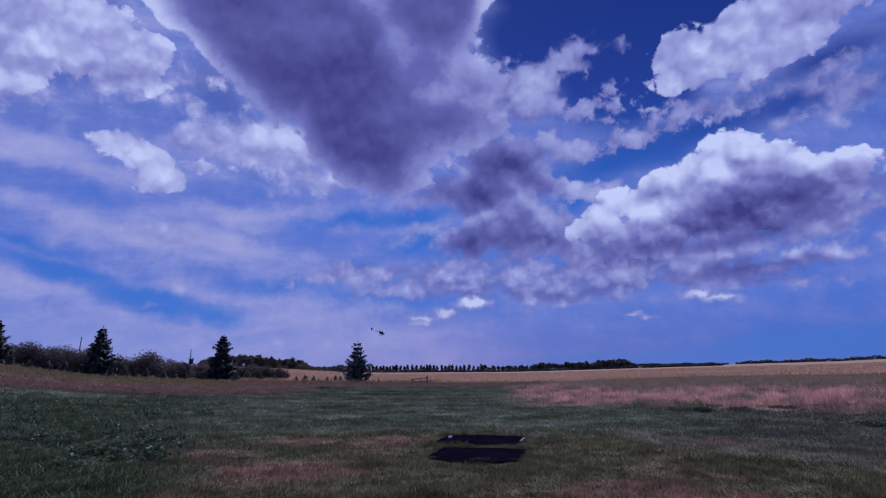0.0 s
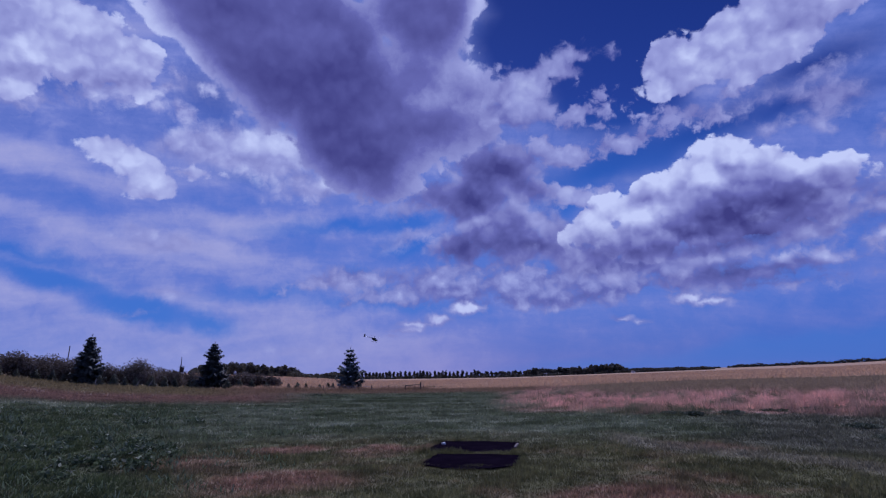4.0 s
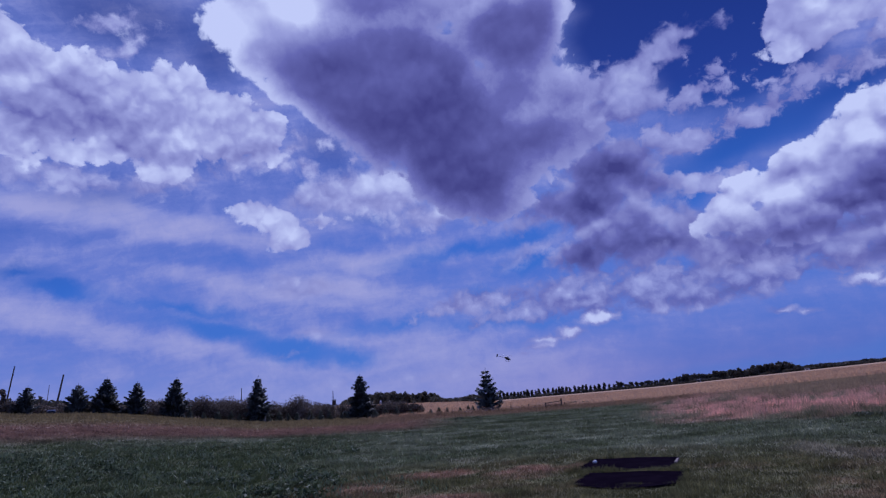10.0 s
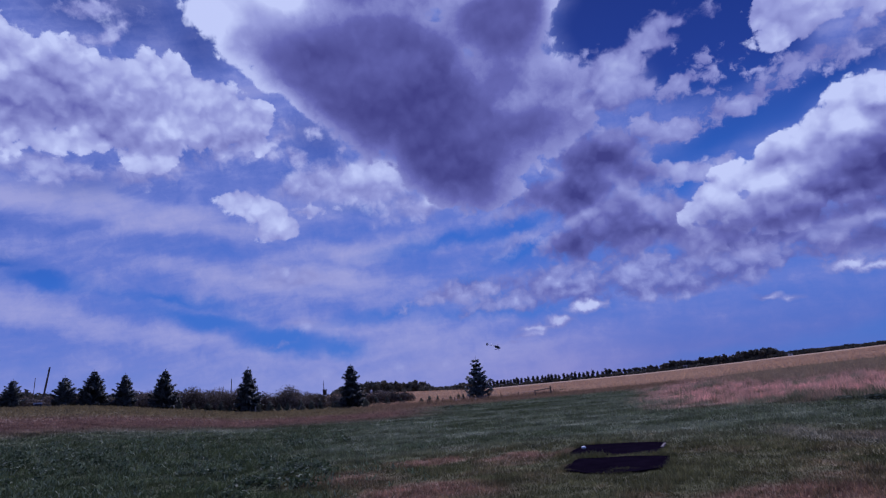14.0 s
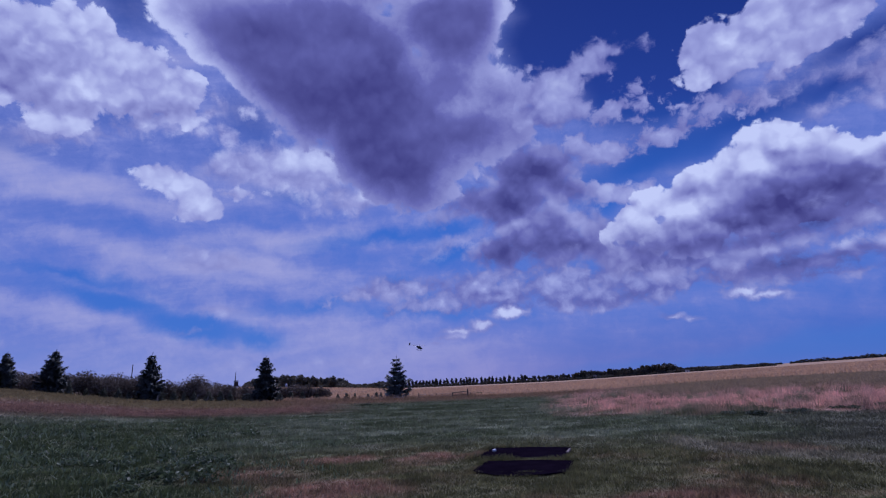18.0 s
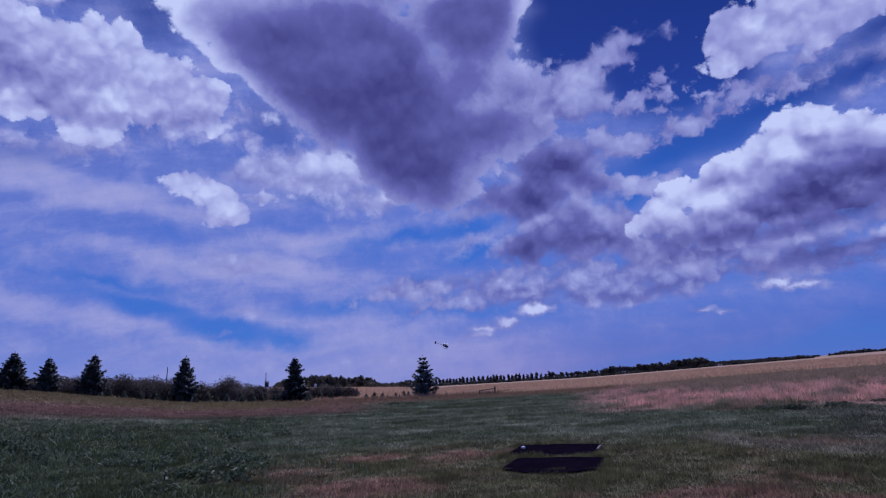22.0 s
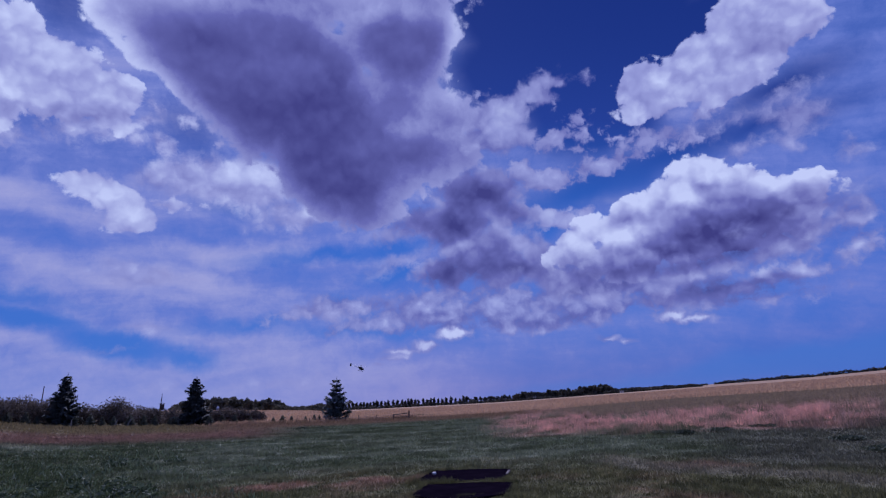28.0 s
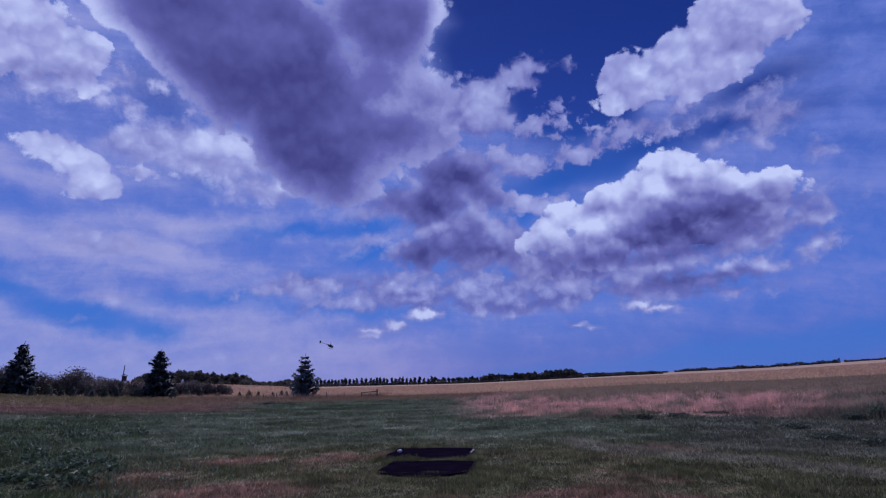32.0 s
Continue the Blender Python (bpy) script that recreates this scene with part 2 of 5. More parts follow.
STREAKS = [
    (-47.0, -5.0, 9.8, 1.3, -24),
    (-36.6, -9.0, 6.8, 0.5, -21),
    (-22.5, -10.5, 2.5, 0.4, -11),
    (1.5, -4.2, 3.1, 0.6, 14),
    (-18.7, -5.7, 7.6, 0.9, -13),
    (-39.1, 4.6, 10.5, 1.2, -16),
    (-16.4, -2.9, 7.7, 0.8, -4),
    (-29.0, -4.1, 7.2, 0.6, -18),
]
DIM = [
    (18.7, -9.4, 14.9, 3.9, 3),
    (28.4, -13.3, 15.7, 2.6, 7),
    (6.8, -5.4, 5.8, 3.2, 3),
]
PALE_LOW = [
    (-10.5, -13.4, 11.2, 3.3, 0),
    (-12.1, -16.3, 11.0, 1.8, -1),
    (4.7, -16.1, 12.7, 1.6, 1),
    (-20.1, -8.1, 7.4, 1.7, -17),
]
WISPS = [
    (-23.1, -10.2, 1.8, 0.4, -12),
    (-26.3, -12.3, 0.8, 0.2, -2),
    (-22.0, -16.1, 0.8, 0.2, 3),
    (-10.4, -16.9, 2.0, 0.2, 1),
    (1.7, -4.4, 3.1, 0.6, 21),
    (-4.8, -9.5, 3.6, 0.6, 4),
    (-23.4, -4.8, 3.2, 1.0, -8),
]
LOW_BLUE = [
    (44.8, -14.3, 17.4, 1.6, 13),
    (56.0, -11.3, 9.2, 1.8, 16),
    (25.4, -17.7, 9.6, 0.6, 7),
]


# ---- sky, clouds and sun ----
SUN_AZIMUTH, SUN_HEIGHT = -5.0, 46.0
world = bpy.data.worlds.new("sky")
scene.world = world
world.use_nodes = True
WT = world.node_tree


class Graph:
    """Short names for the nodes of one tree."""

    def __init__(self, tree):
        self.tree = tree

    def node(self, kind, **sets):
        n = self.tree.nodes.new(kind)
        for key, value in sets.items():
            setattr(n, key, value)
        return n

    def put(self, socket, value):
        if isinstance(value, bpy.types.NodeSocket):
            self.tree.links.new(value, socket)
        else:
            socket.default_value = value

    def math(self, op, *args, clamp=False):
        n = self.node("ShaderNodeMath", operation=op, use_clamp=clamp)
        for i, a in enumerate(args):
            self.put(n.inputs[i], a)
        return n.outputs[0]

    def vec(self, op, *args, out=0):
        n = self.node("ShaderNodeVectorMath", operation=op)
        for i, a in enumerate(args):
            self.put(n.inputs[i], a)
        return n.outputs[out]

    def scaled(self, v, s):
        n = self.node("ShaderNodeVectorMath", operation="SCALE")
        self.put(n.inputs[0], v)
        self.put(n.inputs["Scale"], s)
        return n.outputs[0]

    def xyz(self, x, y, z=0.0):
        n = self.node("ShaderNodeCombineXYZ")
        for i, a in enumerate((x, y, z)):
            self.put(n.inputs[i], a)
        return n.outputs[0]

    def noise(self, vector, scale, detail=5.0, rough=0.55, color=False, distortion=0.0):
        n = self.node("ShaderNodeTexNoise")
        self.put(n.inputs["Vector"], vector)
        self.put(n.inputs["Scale"], scale)
        n.inputs["Detail"].default_value = detail
        n.inputs["Roughness"].default_value = rough
        n.inputs["Distortion"].default_value = distortion
        return n.outputs["Color" if color else "Fac"]

    def cells(self, vector, scale, detail=2.0):
        """Distance to the nearest of scattered points: rounded heads with creases between."""
        n = self.node("ShaderNodeTexVoronoi", voronoi_dimensions="2D", feature="SMOOTH_F1")
        self.put(n.inputs["Vector"], vector)
        n.inputs["Scale"].default_value = scale
        n.inputs["Detail"].default_value = detail
        n.inputs["Roughness"].default_value = 0.55
        n.inputs["Smoothness"].default_value = 0.35
        return n.outputs["Distance"]

    def step(self, value, a, b, lo=0.0, hi=1.0):
        """From lo at a to hi at b, smoothly."""
        n = self.node("ShaderNodeMapRange", interpolation_type="SMOOTHSTEP")
        for key, v in (("Value", value), ("From Min", a), ("From Max", b), ("To Min", lo), ("To Max", hi)):
            self.put(n.inputs[key], v)
        return n.outputs[0]

    def mix(self, fac, a, b, blend="MIX"):
        n = self.node("ShaderNodeMix", data_type="RGBA", blend_type=blend)
        self.put(n.inputs[0], fac)
        self.put(n.inputs[6], a if isinstance(a, bpy.types.NodeSocket) else (*a, 1))
        self.put(n.inputs[7], b if isinstance(b, bpy.types.NodeSocket) else (*b, 1))
        return n.outputs[2]

    def ramp(self, fac, stops):
        n = self.node("ShaderNodeValToRGB")
        el = n.color_ramp.elements
        while len(el) < len(stops):
            el.new(0.5)
        for e, (pos, col) in zip(el, stops):
            e.position, e.color = pos, (*col, 1)
        self.put(n.inputs[0], fac)
        return n.outputs[0]


G = Graph(WT)
way = G.node("ShaderNodeTexCoord").outputs["Generated"]
# a conformal chart of the sky round its middle, in degrees
MID_AZ, MID_EL = radians(-5), radians(20)
AHEAD = Vector((math.sin(MID_AZ) * math.cos(MID_EL), math.cos(MID_AZ) * math.cos(MID_EL), math.sin(MID_EL)))
ASIDE = Vector((math.cos(MID_AZ), -math.sin(MID_AZ), 0))
ABOVE = ASIDE.cross(AHEAD)
reach = G.math("ADD", G.vec("DOT_PRODUCT", way, AHEAD, out=1), 1.02)
chart_u = G.math("DIVIDE", G.math("MULTIPLY", G.vec("DOT_PRODUCT", way, ASIDE, out=1), 114.6), reach)
chart_v = G.math("DIVIDE", G.math("MULTIPLY", G.vec("DOT_PRODUCT", way, ABOVE, out=1), 114.6), reach)
chart = G.xyz(chart_u, chart_v)


def billow(amount, scale, detail=7.0, rough=0.6):
    """The chart, stirred by so many degrees."""
    n = G.noise(chart, scale, detail, rough, color=True)
    return G.vec("MULTIPLY_ADD", G.vec("SUBTRACT", n, (0.5, 0.5, 0.5)), (amount, amount, 0.0), chart)


BEND = billow(3.2, 0.13, 3.0, 0.5)
TORN = billow(3.4, 0.33, 6.0, 0.6)
CRISP = billow(1.6, 0.55, 5.0, 0.55)
SOFT = billow(4.0, 0.06, 3.0, 0.5)
CALM = billow(3.6, 0.16, 4.0, 0.55)


LAST = [chart_u]


def after(g, coords, last):
    """The same coords, worked out only once the stroke before is done, so that few values are held at a time."""
    return g.vec("MULTIPLY_ADD", last, (1e-9, 1e-9, 1e-9), coords)


def strokes_of(g, blobs, coords, last, blend=1.0):
    """How many degrees each way lies outside a cloud built of ellipses: below 0 is inside."""
    total = None
    for u, v, a, b, turn in blobs:
        m = g.node("ShaderNodeMapping", vector_type="TEXTURE")
        g.put(m.inputs["Vector"], after(g, coords, last))
        m.inputs["Location"].default_value = (u, v, 0)
        m.inputs["Rotation"].default_value = (0, 0, radians(turn))
        m.inputs["Scale"].default_value = (a, b, 1)
        d = g.math("MULTIPLY_ADD", g.vec("LENGTH", m.outputs[0], out=1), min(a, b), -min(a, b))
        total = d if total is None else g.math("SMOOTH_MIN", total, d, blend)
        last = total
    return total


def group(name, sockets, results):
    """An empty node group: its graph, its inputs and its results."""
    tree = bpy.data.node_groups.new(name, "ShaderNodeTree")
    for title, kind in sockets:
        tree.interface.new_socket(title, in_out="INPUT", socket_type="NodeSocket" + kind)
    for title, kind in results:
        tree.interface.new_socket(title, in_out="OUTPUT", socket_type="NodeSocket" + kind)
    g = Graph(tree)
    return g, g.node("NodeGroupInput").outputs, g.node("NodeGroupOutput").inputs


def use(tree, *values):
    """Puts a group to use in the sky, fed with values, and remembers it as the last thing done."""
    n = G.node("ShaderNodeGroup")
    n.node_tree = tree
    for socket, value in zip(n.inputs, values):
        G.put(socket, value)
    LAST[0] = n.outputs[-1]
    return n.outputs[0]


def cover(blobs, coords, blend=1.0):
    g, i, o = group("strokes", [("Coords", "Vector"), ("Last", "Float")], [("Outside", "Float")])
    g.put(o[0], strokes_of(g, blobs, i[0], i[1], blend))
    return use(g.tree, coords, LAST[0])


SHADES = [(0.0, (0.60, 0.605, 0.58)), (0.3, (0.34, 0.335, 0.43)), (0.62, (0.152, 0.145, 0.28)), (1.0, (0.056, 0.050, 0.140))]


def puffs(shift):
    """Heaped billows; a shifted second look at them tells which sides face the sun."""
    at = G.vec("ADD", CRISP, shift)
    heads = G.math("ADD", G.cells(at, 0.28, 2.0), G.math("MULTIPLY", G.noise(at, 0.10, 4.0, 0.5), -1.1))
    return G.math("MULTIPLY_ADD", G.noise(at, 0.8, 5.0, 0.6), -0.12, heads)


heads = puffs((7.0, 3.0, 0.0))
relief = G.math("SUBTRACT", heads, puffs((7.3, 4.1, 0.0)))
# heads is high in the creases and low on the crowns of the billows
bulge = G.math("ADD", heads, 0.28)
fray = G.math("SUBTRACT", G.noise(CRISP, 0.55, 8.0, 0.7), 0.5)
mottle = G.math("MULTIPLY_ADD", fray, 0.5, G.math("ADD", G.math("MULTIPLY", relief, 0.8), G.math("MULTIPLY", bulge, 0.5)))


def cumulus(under, blobs, coords=BEND, edge=0.35, rim=0.15, body=0.5, depth=3.0, rough=0.18, lumps=1.6, ragged=2.5, opacity=1.0, blend=1.0, grow=0.55, tones=()):
    """A heap cloud over what lies under it: from its rim's tone to its body's within so many degrees, with darker and paler strokes."""
    g, i, o = group("cloud", [("Under", "Color"), ("Coords", "Vector"), ("Calm", "Vector"), ("Bulge", "Float"), ("Fray", "Float"), ("Mottle", "Float"), ("Last", "Float")], [("Color", "Color"), ("Last", "Float")])
    outline = strokes_of(g, blobs, i[1], i[6], blend)
    ins = g.math("SUBTRACT", g.math("MULTIPLY_ADD", i[3], lumps, g.math("MULTIPLY_ADD", i[4], ragged, outline)), grow)
    alpha = g.step(ins, edge, -edge, 0.0, opacity)
    shade = g.step(ins, 0.0, -depth, rim, body)
    for strokes, gain, soft in tones:
        last = g.math("ADD", alpha, shade)
        shade = g.math("ADD", shade, g.step(strokes_of(g, strokes, i[2], last, soft), soft, -soft, 0.0, gain))
    shade = g.math("MULTIPLY_ADD", i[5], rough, shade, clamp=True)
    g.put(o[0], g.mix(alpha, i[0], g.ramp(shade, SHADES)))
    g.put(o[1], shade)
    return use(g.tree, under, coords, CALM, bulge, fray, mottle, LAST[0])


# clear sky
air = G.node("ShaderNodeTexSky", sky_type="NISHITA", sun_disc=False)
air.sun_elevation, air.sun_rotation = radians(SUN_HEIGHT), radians(SUN_AZIMUTH)
air.altitude, air.air_density, air.dust_density, air.ozone_density = 900, 1.0, 0.3, 2.0
clear = G.scaled(air.outputs[0], 0.06)
deep = G.ramp(G.step(chart_v, -18.0, 26.0), [(0.0, (0.055, 0.155, 0.375)), (0.3, (0.042, 0.135, 0.37)), (0.75, (0.018, 0.040, 0.18)), (1.0, (0.010, 0.024, 0.13))])
sky_color = G.mix(0.92, clear, deep)

# high thin veil, streaked along the wind, and where it is open
m = G.node("ShaderNodeMapping")
G.put(m.inputs["Vector"], SOFT)
m.inputs["Rotation"].default_value = (0, 0, radians(8))
m.inputs["Scale"].default_value = (0.045, 0.24, 1)
bands = G.noise(m.outputs[0], 1.0, 5.0, 0.56)
streaks = G.math("ADD", G.math("MULTIPLY", bands, 0.58), G.math("MULTIPLY", G.noise(TORN, 0.26, 8.0, 0.68), 0.42))
open_air = G.step(cover(GAPS, TORN, 0.6), 1.0, -0.7, 1.0, 0.06)
open_air = G.math("MULTIPLY", open_air, G.step(cover(CLEAR, BEND, 2.0), 1.6, -1.6, 1.0, 0.0))
open_air = G.math("MULTIPLY", open_air, G.step(cover(CLEAR_LEFT, BEND, 2.0), 2.0, -2.0, 1.0, 0.45))
low_blue = G.step(cover(LOW_BLUE, BEND, 1.0), 0.9, -0.9, 1.0, 0.12)
pale = G.step(cover(STREAKS, CALM, 0.6), 1.3, -0.8, 0.0, 0.18)
pale = G.math("ADD", pale, G.step(cover(PALE_LOW, SOFT, 2.0), 4.0, -3.0, 0.0, 0.11))
pale = G.math("ADD", pale, G.step(cover(DIM, SOFT, 2.0), 5.0, -3.0, 0.0, -0.1))
tone = G.math("ADD", streaks, pale)
veil = G.math("MULTIPLY", G.math("MULTIPLY", low_blue, open_air), G.step(tone, 0.36, 0.62, 0.66, 1.0))
flank = G.step(chart_u, 30.0, 50.0, 0.0, -0.12)
sky_color = G.mix(veil, sky_color, G.ramp(G.math("ADD", tone, flank), [(0.3, (0.112, 0.175, 0.385)), (0.5, (0.182, 0.218, 0.395)), (0.74, (0.365, 0.352, 0.43))]))

# the heaps, far ones first
sky_color = cumulus(sky_color, WISPS, TORN, edge=0.6, rim=0.34, body=0.26, depth=0.8, rough=0.2, lumps=0.5, ragged=1.6, opacity=0.7, grow=0.25)
sky_color = cumulus(sky_color, PATCHES, TORN, edge=0.5, rim=0.46, body=0.26, depth=1.5, rough=0.2, lumps=1.0, ragged=2.4, opacity=0.85, grow=0.65, tones=[(PATCH_GREY, 0.25, 0.6)])
sky_color = cumulus(sky_color, RIGHT_LOW, TORN, edge=0.6, rim=0.44, body=0.4, depth=1.5, rough=0.24, lumps=1.0, ragged=2.8, opacity=0.9, grow=0.5, tones=[(RIGHT_LOW_DARK, 0.34, 0.8), (RIGHT_LOW_WHITE, -0.3, 0.6)])
sky_color = cumulus(sky_color, FLUFF, TORN, edge=0.35, rim=0.42, body=0.34, depth=1.5, rough=0.21, lumps=1.2, ragged=3.5, opacity=0.92, grow=0.25)
sky_color = cumulus(sky_color, UPPER_WISP, TORN, edge=0.9, rim=0.4, body=0.3, depth=2.5, rough=0.18, lumps=1.2, ragged=3.5, opacity=0.85, grow=0.3)
sky_color = cumulus(sky_color, LEFT_SKIRT, TORN, edge=0.6, rim=0.3, body=0.2, depth=1.5, rough=0.24, lumps=1.2, ragged=3.0, opacity=0.85)
sky_color = cumulus(sky_color, LEFT_BANK, BEND, edge=0.2, rim=0.14, body=0.3, depth=5.0, rough=0.34, lumps=1.8, ragged=2.4, tones=[(LEFT_GREY, 0.17, 1.4), (LEFT_WHITE, -0.12, 1.2)])
sky_color = cumulus(sky_color, LEFT_BITS, TORN, edge=0.4, rim=0.28, body=0.14, depth=0.8, rough=0.24, lumps=0.6, ragged=1.8, opacity=0.9, grow=0.35)
sky_color = cumulus(sky_color, NOTCH, TORN, edge=0.9, rim=0.32, body=0.24, depth=2.0, rough=0.24, lumps=1.0, ragged=2.6, opacity=0.95, grow=0.9, tones=[(NOTCH_WHITE, -0.22, 0.8)])
sky_color = cumulus(sky_color, PUFF, BEND, edge=0.2, rim=0.22, body=0.18, depth=1.6, rough=0.24, lumps=1.2, ragged=1.8, opacity=0.97, tones=[(PUFF_WHITE, -0.12, 0.7)])
sky_color = cumulus(sky_color, UPPER_RIGHT, BEND, edge=0.2, rim=0.2, body=0.2, depth=2.0, rough=0.26, lumps=1.4, ragged=2.2, grow=0.35, tones=[(UPPER_GREY, 0.14, 1.0)])
sky_color = cumulus(sky_color, GAP_PUFF, TORN, edge=0.35, rim=0.32, body=0.24, depth=1.0, rough=0.18, lumps=1.0, ragged=2.0, opacity=0.92)
sky_color = cumulus(sky_color, CLUMPS, BEND, edge=0.8, rim=0.46, body=0.62, depth=2.2, rough=0.27, lumps=1.4, ragged=2.8, opacity=0.97, tones=[(CLUMPS_DARK, 0.22, 1.0), (CLUMPS_PALE, -0.2, 0.8)])
sky_color = cumulus(sky_color, RIGHT_BANK, BEND, edge=0.17, rim=0.1, body=0.36, depth=3.2, rough=0.36, lumps=1.5, ragged=1.8, tones=[(RIGHT_DARK, 0.4, 1.3), (RIGHT_CORE, 0.16, 1.2), (RIGHT_WHITE, -0.24, 0.9)])
sky_color = cumulus(sky_color, RIGHT_SKIRT, CALM, edge=1.5, rim=0.44, body=0.62, depth=1.6, rough=0.3, lumps=1.2, ragged=2.6, opacity=0.96, tones=[(SKIRT_DARK, 0.18, 1.0)])
sky_color = cumulus(sky_color, GREAT, BEND, edge=0.35, rim=0.34, body=0.68, depth=3.0, rough=0.10, lumps=1.6, ragged=2.4, blend=2.0, tones=[(GREAT_GREY, 0.1, 2.5), (GREAT_DARK, 0.13, 3.0), (GREAT_CORE, 0.1, 2.5), (GREAT_PALE, -0.14, 2.0), (GREAT_FLANK, -0.42, 2.6), (GREAT_GLOW, -0.4, 1.5)])
sky_color = cumulus(sky_color, LOBES, BEND, edge=0.5, rim=0.48, body=0.4, depth=1.5, rough=0.21, lumps=1.4, ragged=2.4, opacity=0.92, tones=[(LOBES_WHITE, -0.16, 1.0)])
sky_color = cumulus(sky_color, SMALL, CRISP, edge=0.3, rim=0.4, body=0.06, depth=0.5, rough=0.18, lumps=0.4, ragged=0.7, opacity=0.95, blend=0.3, grow=0.14)

# haze along the horizon
rise = G.node("ShaderNodeSeparateXYZ")
G.put(rise.inputs[0], way)
haze = G.math("MULTIPLY", G.step(rise.outputs[2], 0.15, -0.01, 0.0, 0.6), G.math("MULTIPLY", open_air, G.math("MULTIPLY_ADD", low_blue, 0.6, 0.4)))
sky_color = G.mix(haze, sky_color, G.ramp(G.step(chart_u, -30.0, 42.0), [(0.0, (0.315, 0.325, 0.42)), (0.5, (0.31, 0.265, 0.365)), (0.72, (0.165, 0.165, 0.31)), (1.0, (0.080, 0.125, 0.30))]))
G.put(WT.nodes["Background"].inputs[0], sky_color)
WT.nodes["Background"].inputs[1].default_value = 1.0

# the sun stands behind the great cloud and reaches the field as a wide soft glow
sun = new("sun", bpy.data.lights.new("sun", "SUN"))
sun.data.energy, sun.data.angle, sun.data.color = 3.2, radians(12), (1.0, 0.90, 0.78)
sun.matrix_world = look((0, 0, 0), (-math.sin(radians(SUN_AZIMUTH)) * math.cos(radians(SUN_HEIGHT)), -math.cos(radians(SUN_AZIMUTH)) * math.cos(radians(SUN_HEIGHT)), -math.sin(radians(SUN_HEIGHT))))


# ---- materials ----
def material(name, rough=0.8, specular=0.3, metal=0.0):
    m = bpy.data.materials.new(name)
    m.use_nodes = True
    g = Graph(m.node_tree)
    b = m.node_tree.nodes["Principled BSDF"]
    b.inputs["Roughness"].default_value = rough
    b.inputs["Specular IOR Level"].default_value = specular
    b.inputs["Metallic"].default_value = metal
    return m, g, b


def place(g):
    return g.node("ShaderNodeTexCoord").outputs["Object"]


def bumped(g, b, height, strength=0.4, distance=0.02):
    n = g.node("ShaderNodeBump")
    n.inputs["Strength"].default_value, n.inputs["Distance"].default_value = strength, distance
    g.put(n.inputs["Height"], height)
    g.put(b.inputs["Normal"], n.outputs[0])


def worn(name, dark, pale, rough=0.8, scale=4.0, specular=0.3, metal=0.0, bump=0.3, per_object=0.0):
    """A surface that runs between two tones at two scales, with a fine relief."""
    m, g, b = material(name, rough, specular, metal)
    p = place(g)
    broad, fine = g.noise(p, scale, 4.0), g.noise(p, scale * 9, 5.0)
    t = g.math("ADD", g.math("MULTIPLY", broad, 0.6), g.math("MULTIPLY", fine, 0.4))
    if per_object:
        t = g.math("ADD", t, g.math("MULTIPLY", g.math("SUBTRACT", g.node("ShaderNodeObjectInfo").outputs["Random"], 0.5), per_object))
    g.put(b.inputs["Base Color"], g.mix(g.step(t, 0.3, 0.7), dark, pale))
    bumped(g, b, fine, bump)
    return m


def see_through(m, g, b, col, share):
    """Lets a share of the light come through thin leaves and blades."""
    thin = g.node("ShaderNodeBsdfTranslucent")
    g.put(thin.inputs[0], col)
    blend = g.node("ShaderNodeMixShader")
    blend.inputs[0].default_value = share
    m.node_tree.links.new(b.outputs[0], blend.inputs[1])
    m.node_tree.links.new(thin.outputs[0], blend.inputs[2])
    m.node_tree.links.new(blend.outputs[0], m.node_tree.nodes["Material Output"].inputs[0])


def foliage(name, dark, pale, rough=0.75, scale=0.6, through=0.15, spread=0.5):
    """Leaves or needles: each one its own tone, in drifts, and a little light comes through."""
    m, g, b = material(name, rough, 0.2)
    own = g.node("ShaderNodeNewGeometry").outputs["Random Per Island"]
    t = g.math("ADD", g.math("MULTIPLY", own, spread), g.math("MULTIPLY", g.noise(place(g), scale, 3.0), 1 - spread))
    tree = g.math("MULTIPLY", g.math("SUBTRACT", g.node("ShaderNodeObjectInfo").outputs["Random"], 0.5), 0.25)
    col = g.mix(g.step(g.math("ADD", t, tree), 0.2, 0.8), dark, pale)
    g.put(b.inputs["Base Color"], col)
    if through:
        see_through(m, g, b, col, through)
    return m


def patch(g, p, x, y, a, b, soft=0.6):
    """A spot of the lawn with a ragged edge."""
    n = g.node("ShaderNodeMapping", vector_type="TEXTURE")
    g.put(n.inputs["Vector"], p)
    n.inputs["Location"].default_value, n.inputs["Scale"].default_value = (x, y, 0), (a, b, 50)
    return g.step(g.vec("LENGTH", n.outputs[0], out=1), 1 + soft, 1 - soft)


